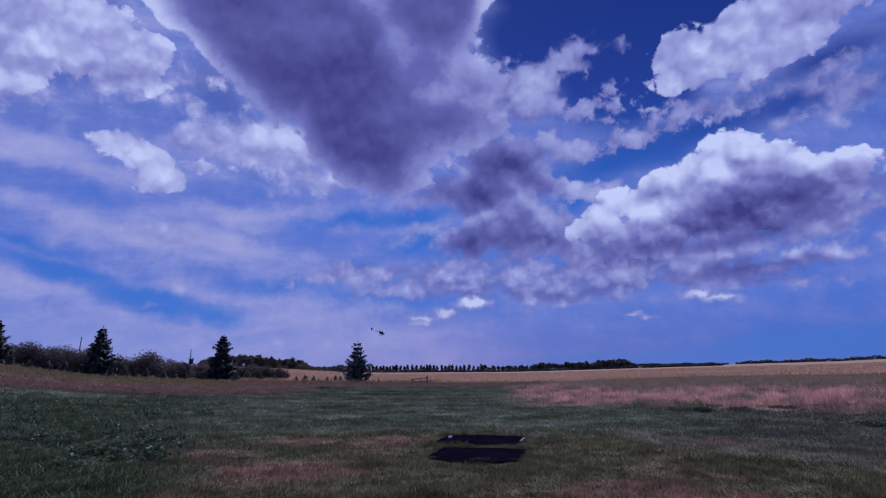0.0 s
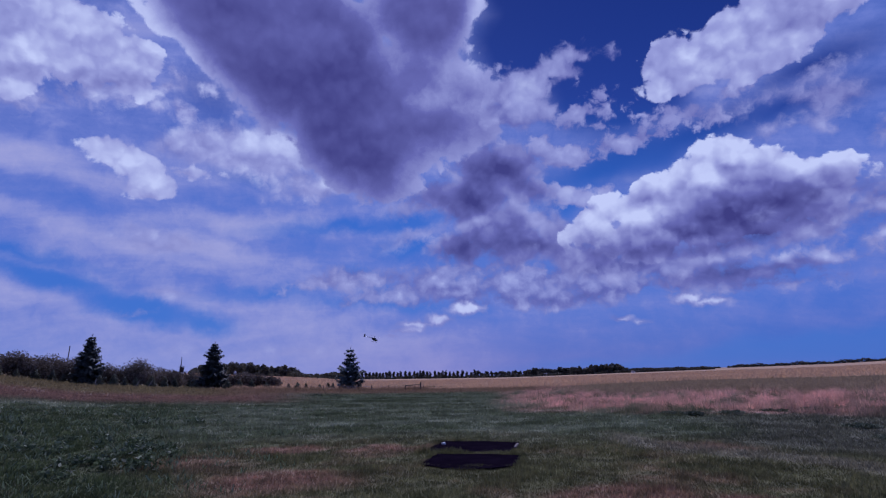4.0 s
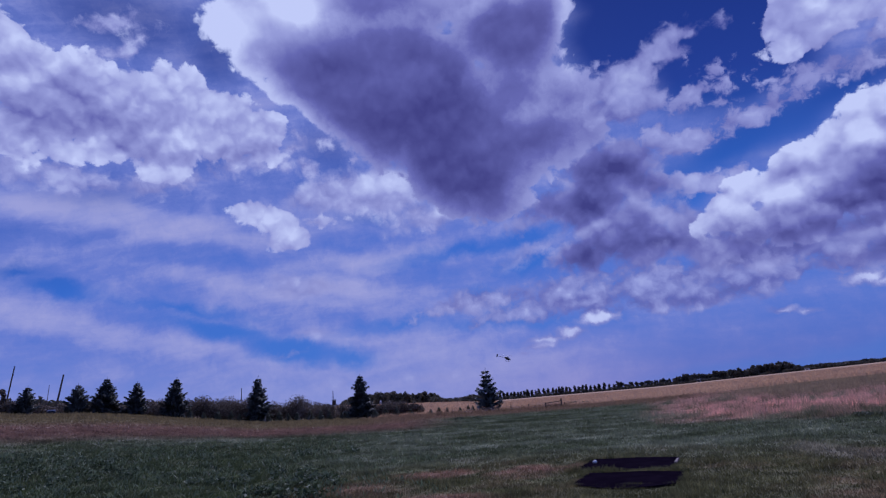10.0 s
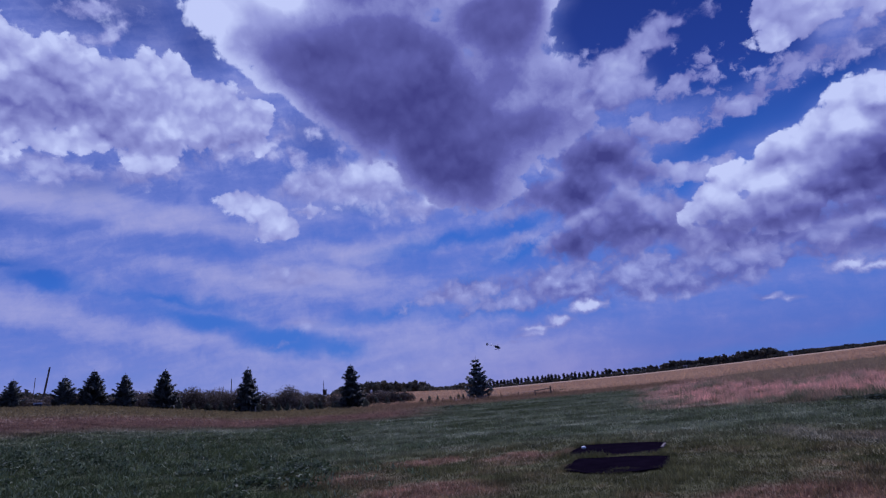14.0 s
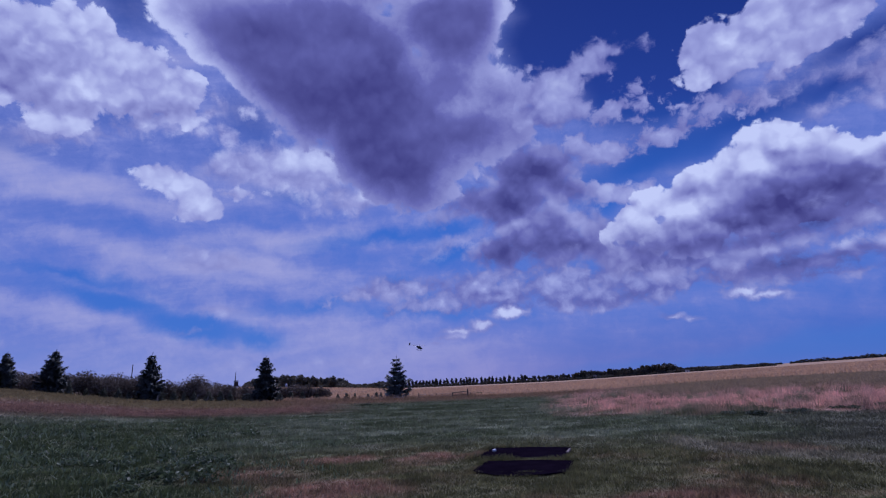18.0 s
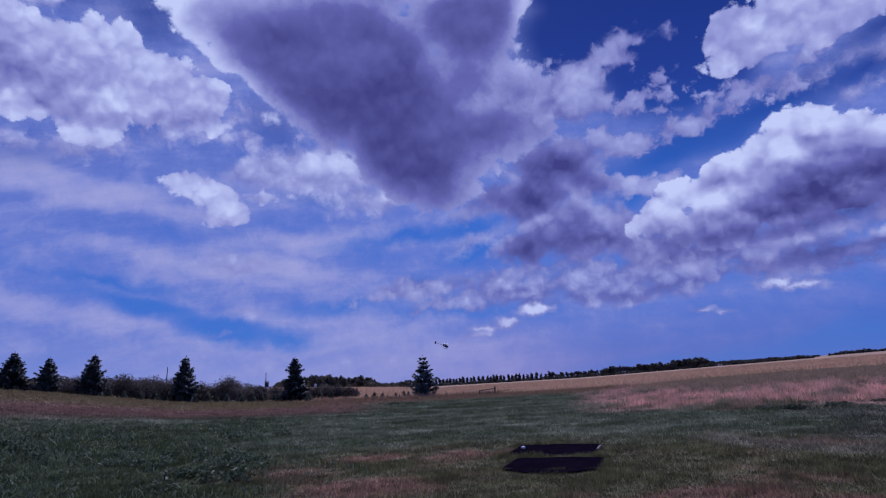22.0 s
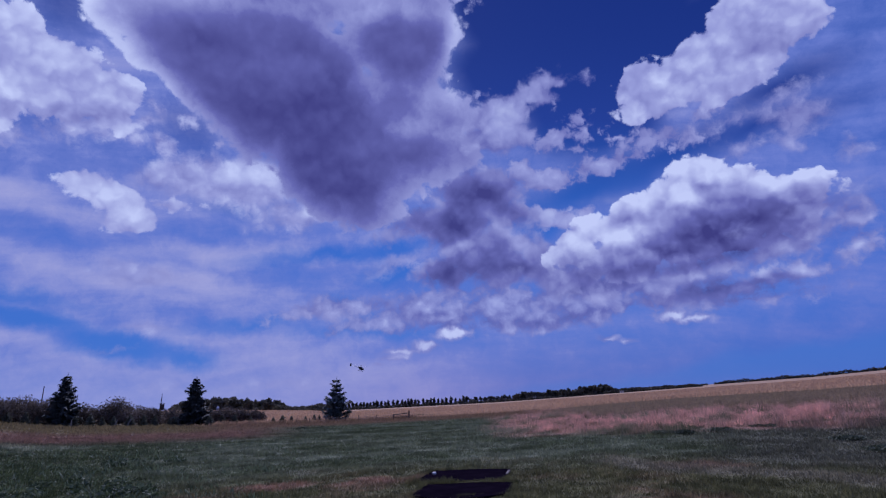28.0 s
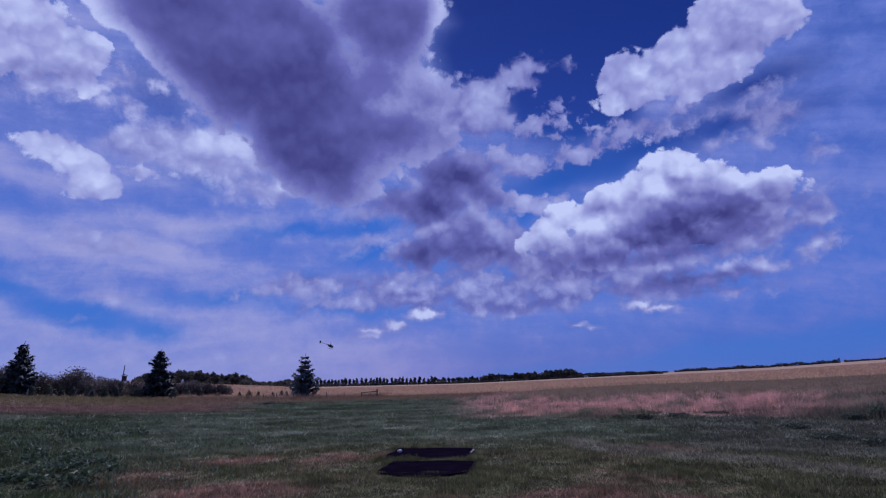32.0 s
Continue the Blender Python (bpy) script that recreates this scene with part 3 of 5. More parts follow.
def field_colors(g, p):
    """What grows where: burnt lawn, mown meadow, rank dry grass, ripe grain."""
    stir = g.noise(p, 0.16, 5.0, 0.6, color=True)
    q = g.vec("MULTIPLY_ADD", g.vec("SUBTRACT", stir, (0.5, 0.5, 0.5)), (5.0, 5.0, 0.0), p)
    s = g.node("ShaderNodeSeparateXYZ")
    g.put(s.inputs[0], q)
    x, y = s.outputs[0], s.outputs[1]
    d = g.vec("LENGTH", g.xyz(x, y), out=1)
    az = g.math("MULTIPLY", g.math("ARCTAN2", x, y), 57.2958)
    fine = g.noise(p, 2.2, 6.0, 0.65)
    broad = g.noise(p, 0.35, 5.0, 0.6)
    # lawn, olive with burnt spots
    lawn = g.mix(g.step(fine, 0.3, 0.7), LAWN_DARK, LAWN_PALE)
    burnt = g.step(broad, 0.50, 0.68, 0.0, 0.5)
    for spot in BURNT:
        burnt = g.math("MAXIMUM", burnt, patch(g, q, *spot))
    lawn = g.mix(g.math("MULTIPLY", burnt, g.step(fine, 0.3, 0.62, 0.25, 0.95)), lawn, DRY_RED)
    # mown meadow, blue-green with pale swathes
    swathe = g.noise(g.vec("MULTIPLY", q, (0.35, 1.0, 1.0)), 0.45, 5.0, 0.6)
    meadow = g.mix(g.step(swathe, 0.38, 0.66), MEADOW_DARK, MEADOW_PALE)
    col = g.mix(g.step(d, 13.0, 18.5), lawn, meadow)
    green = g.math("MULTIPLY", g.step(az, -20.0, -34.0), g.step(d, 38.0, 28.0))
    col = g.mix(g.math("MULTIPLY", green, g.step(broad, 0.3, 0.55, 0.7, 1.0)), col, g.mix(fine, CLOVER_DARK, CLOVER_PALE))
    # the near right: a worn track across shaggy green
    track = g.math("ABSOLUTE", g.math("SUBTRACT", g.math("MULTIPLY_ADD", y, 0.5, x), 12.2))
    col = g.mix(g.math("MULTIPLY", g.step(track, 1.3, 0.3, 0.0, 0.7), g.math("MULTIPLY", g.step(az, 14.0, 20.0), g.step(d, 26.0, 20.0))), col, TRACK)
    shade_green = g.math("MULTIPLY", g.step(az, 24.0, 34.0), g.math("MULTIPLY", g.step(d, 13.0, 16.0), g.step(d, 31.0, 26.0)))
    col = g.mix(shade_green, col, g.mix(broad, RANK_DARK, RANK_PALE))
    # rank dry grass
    pink = g.math("MULTIPLY", g.step(d, 23.5, 29.0), g.step(az, 5.0, 12.0))
    pink = g.math("MULTIPLY", pink, g.math("MULTIPLY", g.step(broad, 0.40, 0.56, 0.08, 1.0), g.step(az, 36.0, 46.0, 1.0, 0.35)))
    col = g.mix(pink, col, g.mix(fine, PINK_DARK, PINK_PALE))
    band = g.math("MULTIPLY", g.step(d, 38.0, 45.0), g.step(az, 11.0, 17.0))
    col = g.mix(band, col, g.mix(broad, BAND_DARK, BAND_PALE))
    left = g.math("MULTIPLY", g.step(d, 35.0, 43.0), g.step(az, -12.0, -20.0))
    col = g.mix(left, col, g.mix(fine, LEFT_DRY_DARK, LEFT_DRY_PALE))
    verge = g.math("MULTIPLY", g.step(d, 48.0, 57.0), g.step(az, -16.0, -26.0))
    col = g.mix(verge, col, g.mix(fine, VERGE_DARK, VERGE_PALE))
    mid = g.math("MULTIPLY", g.step(d, 52.0, 64.0), g.math("MULTIPLY", g.step(az, -24.0, -16.0), g.step(az, 16.0, 9.0)))
    col = g.mix(mid, col, g.mix(broad, VERGE_DARK, LEFT_DRY_PALE))
    # grain
    near_edge = g.step(az, 6.0, 30.0, 73.0, 92.0)
    past = g.math("SUBTRACT", d, near_edge)
    # lit tussocks and shaded hollows, a step across, put into the colour as mottling
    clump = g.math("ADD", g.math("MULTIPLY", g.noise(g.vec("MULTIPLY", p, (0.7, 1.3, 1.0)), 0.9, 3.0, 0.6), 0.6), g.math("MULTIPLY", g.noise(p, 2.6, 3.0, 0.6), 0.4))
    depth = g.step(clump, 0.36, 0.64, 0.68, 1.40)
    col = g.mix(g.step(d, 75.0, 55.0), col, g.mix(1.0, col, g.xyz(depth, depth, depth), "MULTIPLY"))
    grain_far = g.math("MULTIPLY", g.step(past, -3.0, 4.0), g.math("MAXIMUM", g.step(az, -26.0, -20.0), g.step(d, 130.0, 160.0)))
    rows = g.noise(g.vec("MULTIPLY", p, (0.02, 0.12, 1.0)), 1.0, 5.0, 0.6)
    col = g.mix(grain_far, col, g.mix(g.step(rows, 0.35, 0.65), GRAIN_DARK, GRAIN_PALE))
    return col, fine


LAWN_DARK, LAWN_PALE = (0.062, 0.066, 0.027), (0.150, 0.146, 0.066)
DRY_RED = (0.29, 0.165, 0.112)
BURNT = [(-6.0, 11.2, 1.5, 1.0), (-1.5, 12.7, 0.9, 0.6), (2.8, 7.8, 1.1, 0.8), (-3.0, 9.4, 1.5, 1.0), (-4.0, 12.9, 0.8, 0.5), (3.9, 6.9, 1.0, 0.7), (6.6, 13.0, 0.8, 0.9)]
MEADOW_DARK, MEADOW_PALE = (0.078, 0.096, 0.047), (0.182, 0.204, 0.128)
RANK_DARK, RANK_PALE = (0.062, 0.068, 0.042), (0.140, 0.138, 0.094)
CLOVER_DARK, CLOVER_PALE = (0.034, 0.048, 0.018), (0.080, 0.102, 0.044)
TRACK = (0.22, 0.20, 0.135)
PINK_DARK, PINK_PALE = (0.48, 0.275, 0.205), (0.82, 0.49, 0.385)
BAND_DARK, BAND_PALE = (0.20, 0.160, 0.098), (0.35, 0.262, 0.165)
LEFT_DRY_DARK, LEFT_DRY_PALE = (0.15, 0.095, 0.070), (0.29, 0.178, 0.125)
VERGE_DARK, VERGE_PALE = (0.145, 0.118, 0.056), (0.235, 0.185, 0.092)
GRAIN_DARK, GRAIN_PALE = (0.44, 0.29, 0.175), (0.54, 0.37, 0.23)

ground_mat, g, b = material("grass_sod", 0.95, 0.05)
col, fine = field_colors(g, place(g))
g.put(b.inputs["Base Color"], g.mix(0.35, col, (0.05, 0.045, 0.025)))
bumped(g, b, fine, 0.7, 0.05)


def grass_material(name, low=0.45, high=1.6):
    m, g, b = material(name, 0.8, 0.12)
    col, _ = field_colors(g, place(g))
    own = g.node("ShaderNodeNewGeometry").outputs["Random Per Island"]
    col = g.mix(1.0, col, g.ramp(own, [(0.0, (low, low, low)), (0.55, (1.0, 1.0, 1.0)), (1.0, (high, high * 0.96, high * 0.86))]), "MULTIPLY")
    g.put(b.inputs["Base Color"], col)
    see_through(m, g, b, col, 0.4)
    return m


grass_mat = grass_material("grass_blades", 0.62, 1.35)
straw_mat = grass_material("straw", 0.8, 1.2)
needle_dark = foliage("spruce_needles", (0.030, 0.034, 0.030), (0.125, 0.136, 0.112), 0.7, 0.9, 0.1)
needle_blue = foliage("blue_spruce_needles", (0.026, 0.032, 0.030), (0.200, 0.230, 0.205), 0.7, 1.2, 0.08)
sapling_mat = foliage("young_spruce_needles", (0.085, 0.090, 0.062), (0.200, 0.205, 0.135), 0.75, 1.5, 0.2)
shrub_mat = foliage("shrub_leaves", (0.075, 0.062, 0.048), (0.205, 0.165, 0.125), 0.75, 0.6, 0.25)
wood_mat = foliage("far_leaves", (0.065, 0.064, 0.046), (0.161, 0.143, 0.096), 0.8, 0.15, 0.25)
belt_mat = foliage("windbreak_leaves", (0.043, 0.044, 0.033), (0.120, 0.109, 0.080), 0.8, 0.1, 0.25)
weed_mat = foliage("weed_leaves", (0.054, 0.068, 0.036), (0.153, 0.171, 0.099), 0.75, 2.0, 0.1)
leafy_mat = foliage("clover_leaves", (0.030, 0.046, 0.018), (0.165, 0.205, 0.105), 0.65, 2.0, 0.3)
bark_mat = worn("bark", (0.035, 0.026, 0.018), (0.10, 0.078, 0.058), 0.9, 6.0)
post_mat = worn("weathered_timber", (0.045, 0.036, 0.030), (0.13, 0.11, 0.09), 0.85, 5.0)
pale_timber = worn("pale_timber", (0.16, 0.14, 0.11), (0.30, 0.27, 0.22), 0.85, 5.0)
pole_mat = worn("pole_timber", (0.05, 0.042, 0.036), (0.12, 0.10, 0.085), 0.85, 3.0)
rubber_mat_mat = worn("black_rubber", (0.003, 0.002, 0.005), (0.009, 0.006, 0.012), 1.0, 3.0, 0.0, bump=0.3)
rubber_pale = worn("dusty_rubber", (0.10, 0.08, 0.075), (0.20, 0.16, 0.14), 0.9, 5.0)
white_paint = worn("white_paint", (0.55, 0.54, 0.50), (0.80, 0.79, 0.76), 0.5, 3.0)
grey_steel = worn("galvanised_steel", (0.30, 0.30, 0.30), (0.48, 0.48, 0.47), 0.45, 3.0, metal=0.6)
dark_boards = worn("dark_boards", (0.02, 0.018, 0.018), (0.06, 0.05, 0.045), 0.85, 2.0)
dark_trim = worn("dark_film", (0.02, 0.02, 0.025), (0.05, 0.05, 0.06), 0.4, 8.0)


# ---- the lie of the land ----
LEFT_AZ = (-180, -110, -75, -56.6, -52.9, -49.3, -47.2, -44.8, -41.5, -33.9, -23, -9.4, 0, 180)
LEFT_RISE = (0, 3.0, 5.2, 4.9, 4.35, 4.1, 3.85, 3.45, 2.75, 1.3, 0.45, 0.0, 0, 0)
FAR_AZ = (-180, -100, -55, -45, -35, -28, -22, -17, -12, -8, 180)
FAR_RISE = (0, 4.0, 6.2, 4.4, 4.4, 4.0, 3.1, 2.4, 1.4, 0, 0)
RIGHT_AZ = (-180, 0, 8, 20, 30, 38, 46, 60, 120, 180)
RIGHT_SLOPE = (0, 0, 0.0003, 0.006, 0.0105, 0.0136, 0.02, 0.022, 0, 0)


def smooth(a, b, x):
    t = np.clip((x - a) / (b - a), 0, 1)
    return t * t * (3 - 2 * t)


def land(x, y):
    """The height of the ground: a bank that rises to the tree row on one side, a long slope on the other."""
    az, d = np.degrees(np.arctan2(x, y)), np.hypot(x, y)
    return np.interp(az, LEFT_AZ, LEFT_RISE) * smooth(8, 84, d) + np.interp(az, FAR_AZ, FAR_RISE) * smooth(105, 235, d) + np.interp(az, RIGHT_AZ, RIGHT_SLOPE) * np.maximum(d - 20, 0)


def polar(az, d):
    """The place on the ground at a bearing and a distance."""
    x, y = d * math.sin(radians(az)), d * math.cos(radians(az))
    return x, y, float(land(x, y))


def mesh_from(name, verts, faces, material=None, smoothed=False):
    me = bpy.data.meshes.new(name)
    me.from_pydata([tuple(v) for v in verts], [], faces)
    if smoothed:
        me.polygons.foreach_set("use_smooth", [True] * len(me.polygons))
    if material:
        me.materials.append(material)
    return me


rings = np.concatenate([np.linspace(0.5, 90, 120), np.geomspace(92, 4200, 60)])
turns = np.radians(np.arange(0, 360, 1.5))
gx, gy = (rings[:, None] * np.sin(turns)).ravel(), (rings[:, None] * np.cos(turns)).ravel()
gz = land(gx, gy)
n_turn = len(turns)
ground_verts = np.stack([gx, gy, gz], 1).tolist() + [(0, 0, 0)]
ground_faces = [(r * n_turn + i, r * n_turn + (i + 1) % n_turn, (r + 1) * n_turn + (i + 1) % n_turn, (r + 1) * n_turn + i) for r in range(len(rings) - 1) for i in range(n_turn)]
ground_faces += [(len(ground_verts) - 1, (i + 1) % n_turn, i) for i in range(n_turn)]
ground = tagged(new("ground", mesh_from("ground", ground_verts, ground_faces, ground_mat, True)), "patchy lawn and fields of green and dry grass", "ground", kind="structure")


def quick_mesh(name, verts, faces, mat, smoothed=False):
    """A mesh from arrays: verts n x 3, faces m x 3 or m x 4."""
    verts, faces = np.asarray(verts, np.float32), np.asarray(faces, np.int32)
    me = bpy.data.meshes.new(name)
    me.vertices.add(len(verts))
    me.vertices.foreach_set("co", verts.ravel())
    k = faces.shape[1]
    me.loops.add(faces.size)
    me.loops.foreach_set("vertex_index", faces.ravel())
    me.polygons.add(len(faces))
    me.polygons.foreach_set("loop_start", np.arange(len(faces), dtype=np.int32) * k)
    if smoothed:
        me.polygons.foreach_set("use_smooth", np.ones(len(faces), bool))
    me.materials.append(mat)
    me.update(calc_edges=True)
    return me


def hold(name, verts, faces, mat, parent, label=""):
    """One mesh as a part of a thing."""
    ob = new(name, quick_mesh(name, verts, faces, mat))
    ob.parent = parent
    return tagged(ob, label)


def part(name, bm, mat, parent, label="", smoothed=False):
    me = bpy.data.meshes.new(name)
    bm.to_mesh(me)
    bm.free()
    me.materials.append(mat)
    if smoothed:
        me.polygons.foreach_set("use_smooth", [True] * len(me.polygons))
    ob = new(name, me)
    ob.parent = parent
    return tagged(ob, label)


def thing(name, label, category, m, group=""):
    ob = new(name)
    ob.empty_display_size = 0.2
    ob.matrix_basis = m
    return tagged(ob, label, category, group)


def slab(bm, x0, x1, y0, y1, z0, z1, bevel=0.0):
    """A block with eased edges."""
    r = bmesh.ops.create_cube(bm, size=1)
    for v in r["verts"]:
        v.co = ((x0 + x1) / 2 + v.co.x * (x1 - x0), (y0 + y1) / 2 + v.co.y * (y1 - y0), (z0 + z1) / 2 + v.co.z * (z1 - z0))
    if bevel:
        bmesh.ops.bevel(bm, geom=list({e for v in r["verts"] for e in v.link_edges}), offset=bevel, segments=2, affect="EDGES")
    return r["verts"]


def rod(bm, a, b, r0, r1, sides=8):
    """A tapered round bar from a to b."""
    a, b = Vector(a), Vector(b)
    m = Matrix.Translation((a + b) / 2) @ (b - a).to_track_quat("Z", "Y").to_matrix().to_4x4()
    bmesh.ops.create_cone(bm, cap_ends=True, segments=sides, radius1=r0, radius2=r1, depth=(b - a).length, matrix=m)


# ---- trees and shrubs ----
def spruce_mesh(seed, height, radius, tiers, needles, ragged, boughs=12, fans=(-1.0, -0.4, 0.25, 0.9)):
    """A spruce: a tapered trunk, and whorls of drooping boughs that carry short sprays of needles."""
    rng = np.random.default_rng(seed)
    bm = bmesh.new()
    rod(bm, (0, 0, -0.3), (0, 0, height * 0.97), 0.028 * height, 0.006, 9)
    kites, corners = [], []

    def spray(at, out, down, length, width):
        side = np.array([-out[1], out[0], 0.0])
        tip = at + out * length + np.array([0, 0, -down * length])
        mid = at + out * length * 0.45 + np.array([0, 0, -down * length * 0.3 + 0.02])
        n = len(corners)
        corners.extend([at, mid + side * width, tip, mid - side * width])
        kites.append((n, n + 1, n + 2, n + 3))

    for i in range(tiers):
        f = (i + 0.3) / tiers
        z = height * (0.03 + 0.95 * f)
        reach = radius * 1.3 * (1 - f) ** 0.76 * (1.0 if f > 0.06 else 0.85) + 0.03 * height * (1 - f)
        reach *= 1 + ragged * rng.uniform(-0.28, 0.22)
        count = int(boughs - 5 * f + rng.integers(0, 2))
        for k in range(count):
            a = 2 * math.pi * (k + rng.uniform(-0.3, 0.3)) / count + i * 1.3
            out = np.array([math.cos(a), math.sin(a), 0.0])
            length = reach * (1 + ragged * rng.uniform(-0.6, 0.4))
            droop = 0.22 * (1 - f) - 0.2 + rng.uniform(-0.12, 0.12)
            steps = max(3, int(length / (0.075 * height / 3)))
            for s in range(1, steps + 1):
                u = s / steps
                at = out * length * u * 0.86 + np.array([0, 0, z - droop * length * u + 0.22 * length * u * u])
                for turn in fans:
                    b = a + turn + rng.uniform(-0.25, 0.25)
                    w = np.array([math.cos(b), math.sin(b), 0.0])
                    size = height * (0.062 + 0.036 * rng.random()) * (1.2 - 0.45 * u) * (0.78 + 0.4 * (1 - f))
                    spray(at, w, rng.uniform(0.15, 0.9), size, size * 0.38)
    for _ in range(5):
        a = rng.uniform(0, 6.28)
        spray(np.array([0, 0, height * rng.uniform(0.93, 0.97)]), np.array([math.cos(a), math.sin(a), 0]) * 0.4, -2.0, height * 0.035, height * 0.010)
    return bm, np.array(corners), np.array(kites)


def plant_spruce(seed, height, radius, tiers, needles, ragged, at, label, group, turn=0.0, boughs=12, fans=(-1.0, -0.4, 0.25, 0.9)):
    t = thing("spruce_tree", label, "tree", pose(*at, 0, 0, turn), group)
    bm, corners, kites = spruce_mesh(seed, height, radius, tiers, needles, ragged, boughs, fans)
    part("trunk", bm, bark_mat, t)
    hold("crown", corners, kites, needles, t)
    return t


def leaf_cloud(rng, lobes, count, size):
    """Small leaf clumps scattered through the outer shells of some lobes (x, y, z, radius, height)."""
    lobes = np.asarray(lobes, float)
    share = lobes[:, 3] ** 2
    pick = rng.choice(len(lobes), count, p=share / share.sum())
    v = rng.normal(size=(count, 3))
    v /= np.linalg.norm(v, axis=1, keepdims=True)
    r = (0.25 + 0.8 * rng.random(count) ** 0.6)[:, None]
    c = lobes[pick, :3] + v * r * np.stack([lobes[pick, 3], lobes[pick, 3], lobes[pick, 4]], 1)
    e1 = rng.normal(size=(count, 3))
    e1 /= np.linalg.norm(e1, axis=1, keepdims=True)
    e2 = np.cross(e1, rng.normal(size=(count, 3)))
    e2 /= np.linalg.norm(e2, axis=1, keepdims=True)
    s = (size * rng.uniform(0.5, 1.3, count))[:, None]
    verts = np.stack([c - e1 * s, c + e2 * s * 0.5, c + e1 * s, c - e2 * s * 0.5], 1).reshape(-1, 3)
    verts[:, 2] = np.maximum(verts[:, 2], 0.02)
    return verts, np.arange(4 * count).reshape(-1, 4)


def broadleaf(seed, name, label, category, height, spread, lobes, leaves, leaf, mat, stems, at, group, bare=0.2):
    """A tree or shrub: stems that fork into limbs, and a lobed crown of leaf clumps with gaps."""
    rng = np.random.default_rng(seed)
    t = thing(name, label, category, pose(*at), group)
    bm = bmesh.new()
    balls = []
    for i in range(lobes):
        a, r = rng.uniform(0, 6.28), spread * math.sqrt(rng.random()) * 0.75
        top = height * (1 - 0.45 * (r / spread) ** 2) * rng.uniform(0.82, 1.0)
        size = spread * rng.uniform(0.30, 0.48)
        tall = min(size * rng.uniform(0.8, 1.3), (top - bare * height) * 0.5)
        high = top - tall
        if i % 2:
            high = bare * height + tall + (high - bare * height - tall) * rng.uniform(0.0, 0.6)
        balls.append((r * math.cos(a), r * math.sin(a), high, size, tall))
    for i in range(stems):
        a = 6.28 * i / stems + rng.uniform(-0.4, 0.4)
        foot = (0.12 * spread * math.cos(a) * (stems > 1), 0.12 * spread * math.sin(a) * (stems > 1), -0.2)
        fork = (foot[0] * 1.8, foot[1] * 1.8, height * rng.uniform(0.3, 0.45))
        rod(bm, foot, fork, 0.02 * height, 0.013 * height, 7)
        for ball in balls[i::stems]:
            rod(bm, fork, ball[:3], 0.011 * height, 0.003 * height, 5)
    part("trunk", bm, bark_mat, t)
    verts, faces = leaf_cloud(rng, balls, leaves, leaf)
    hold("crown", verts, faces, mat, t)
    return t


def top_at(az, d, el):
    """The height over the ground of what shows up to so many degrees there."""
    x, y, z = polar(az, d)
    return EYE[2] + d * math.tan(radians(el)) - z


def at(az, d, drop=0.0):
    x, y, z = polar(az, d)
    return x, y, z - drop


# the row of spruces along the field's edge
plant_spruce(3, top_at(-9.55, 77, 3.35), 1.8, 9, needle_blue, 0.7, at(-9.55, 77), "blue spruce with open silvery tiers beside the fence", "spruces along the field edge", 0.0, 13, (-0.9, -0.3, 0.35, 0.95))
for seed, az, el, wide, tiers in ((5, -23.4, 3.85, 0.29, 14), (6, -33.95, 4.25, 0.28, 15), (7, -41.5, 4.6, 0.33, 15), (8, -44.8, 4.4, 0.31, 14), (9, -47.25, 4.85, 0.35, 15), (10, -49.4, 4.4, 0.36, 13), (11, -52.95, 4.35, 0.38, 12)):
    h = top_at(az, 80, el)
    plant_spruce(seed, h, h * wide * 0.86, tiers, needle_dark, 0.8, at(az, 80), "dark green spruce, full to the ground" if h > 3.4 else "small dark spruce with a broad skirt", "spruces along the field edge", seed * 37)

# hedge of tall shrubs behind the row
rng = np.random.default_rng(21)
hedge = (-57.5, -55.5, -53.8, -51.9, -50.2, -48.4, -46.5, -43.6, -42.3, -40.8, -39.4, -38.2, -37.0, -35.8, -34.6, -32.5, -31.3, -30.1, -29.0, -27.8, -26.6, -25.4, -24.2, -22.8, -21.5, -20.2, -18.9, -17.6)
hedge_az = (-58, -55.4, -50.8, -46.2, -44.0, -42.9, -39.3, -35.4, -33.5, -32.0, -30.1, -28.6, -27.0, -25.5, -21.8, -18.7, -17.0)
hedge_el = (3.7, 3.5, 3.0, 2.6, 2.9, 3.3, 3.1, 2.75, 2.1, 1.95, 2.45, 1.7, 1.35, 1.2, 1.1, 1.0, 0.5)
for i, az in enumerate(hedge):
    d = 86 + rng.uniform(-1.5, 2.5)
    h = max(1.1, top_at(az, d, float(np.interp(az, hedge_az, hedge_el))) * rng.uniform(0.92, 1.05))
    broadleaf(100 + i, "shrub", "tall dark shrub with twiggy top in the hedge", "shrub", h, max(1.7, h * 0.7), 24, 4200, 0.13, shrub_mat, 5, at(az, d, 0.15), "hedge behind the spruces", 0.03)

# young spruces in front of the hedge
young = (-40.2, -38.9, -37.6, -36.4, -35.6, -32.9, -31.8, -30.9, -30.0, -28.7, -27.6, -26.7, -25.4, -24.9, -21.9, -20.8, -19.6, -18.1, -15.9, -15.0, -14.1, -12.7, -11.8, -11.3)
for i, az in enumerate(young):
    h = rng.uniform(0.85, 1.2) if az > -19 else rng.uniform(1.1, 1.7)
    t = thing("young_spruce", "young spruce in rough grass before the hedge", "tree", pose(*at(az, 75 if az > -19 else 77), 0, 0, i * 61), "young spruces")
    bm, corners, kites = spruce_mesh(200 + i, h, h * rng.uniform(0.26, 0.38), 9, sapling_mat, 0.5)
    part("trunk", bm, bark_mat, t)
    hold("crown", corners, kites, sapling_mat, t)

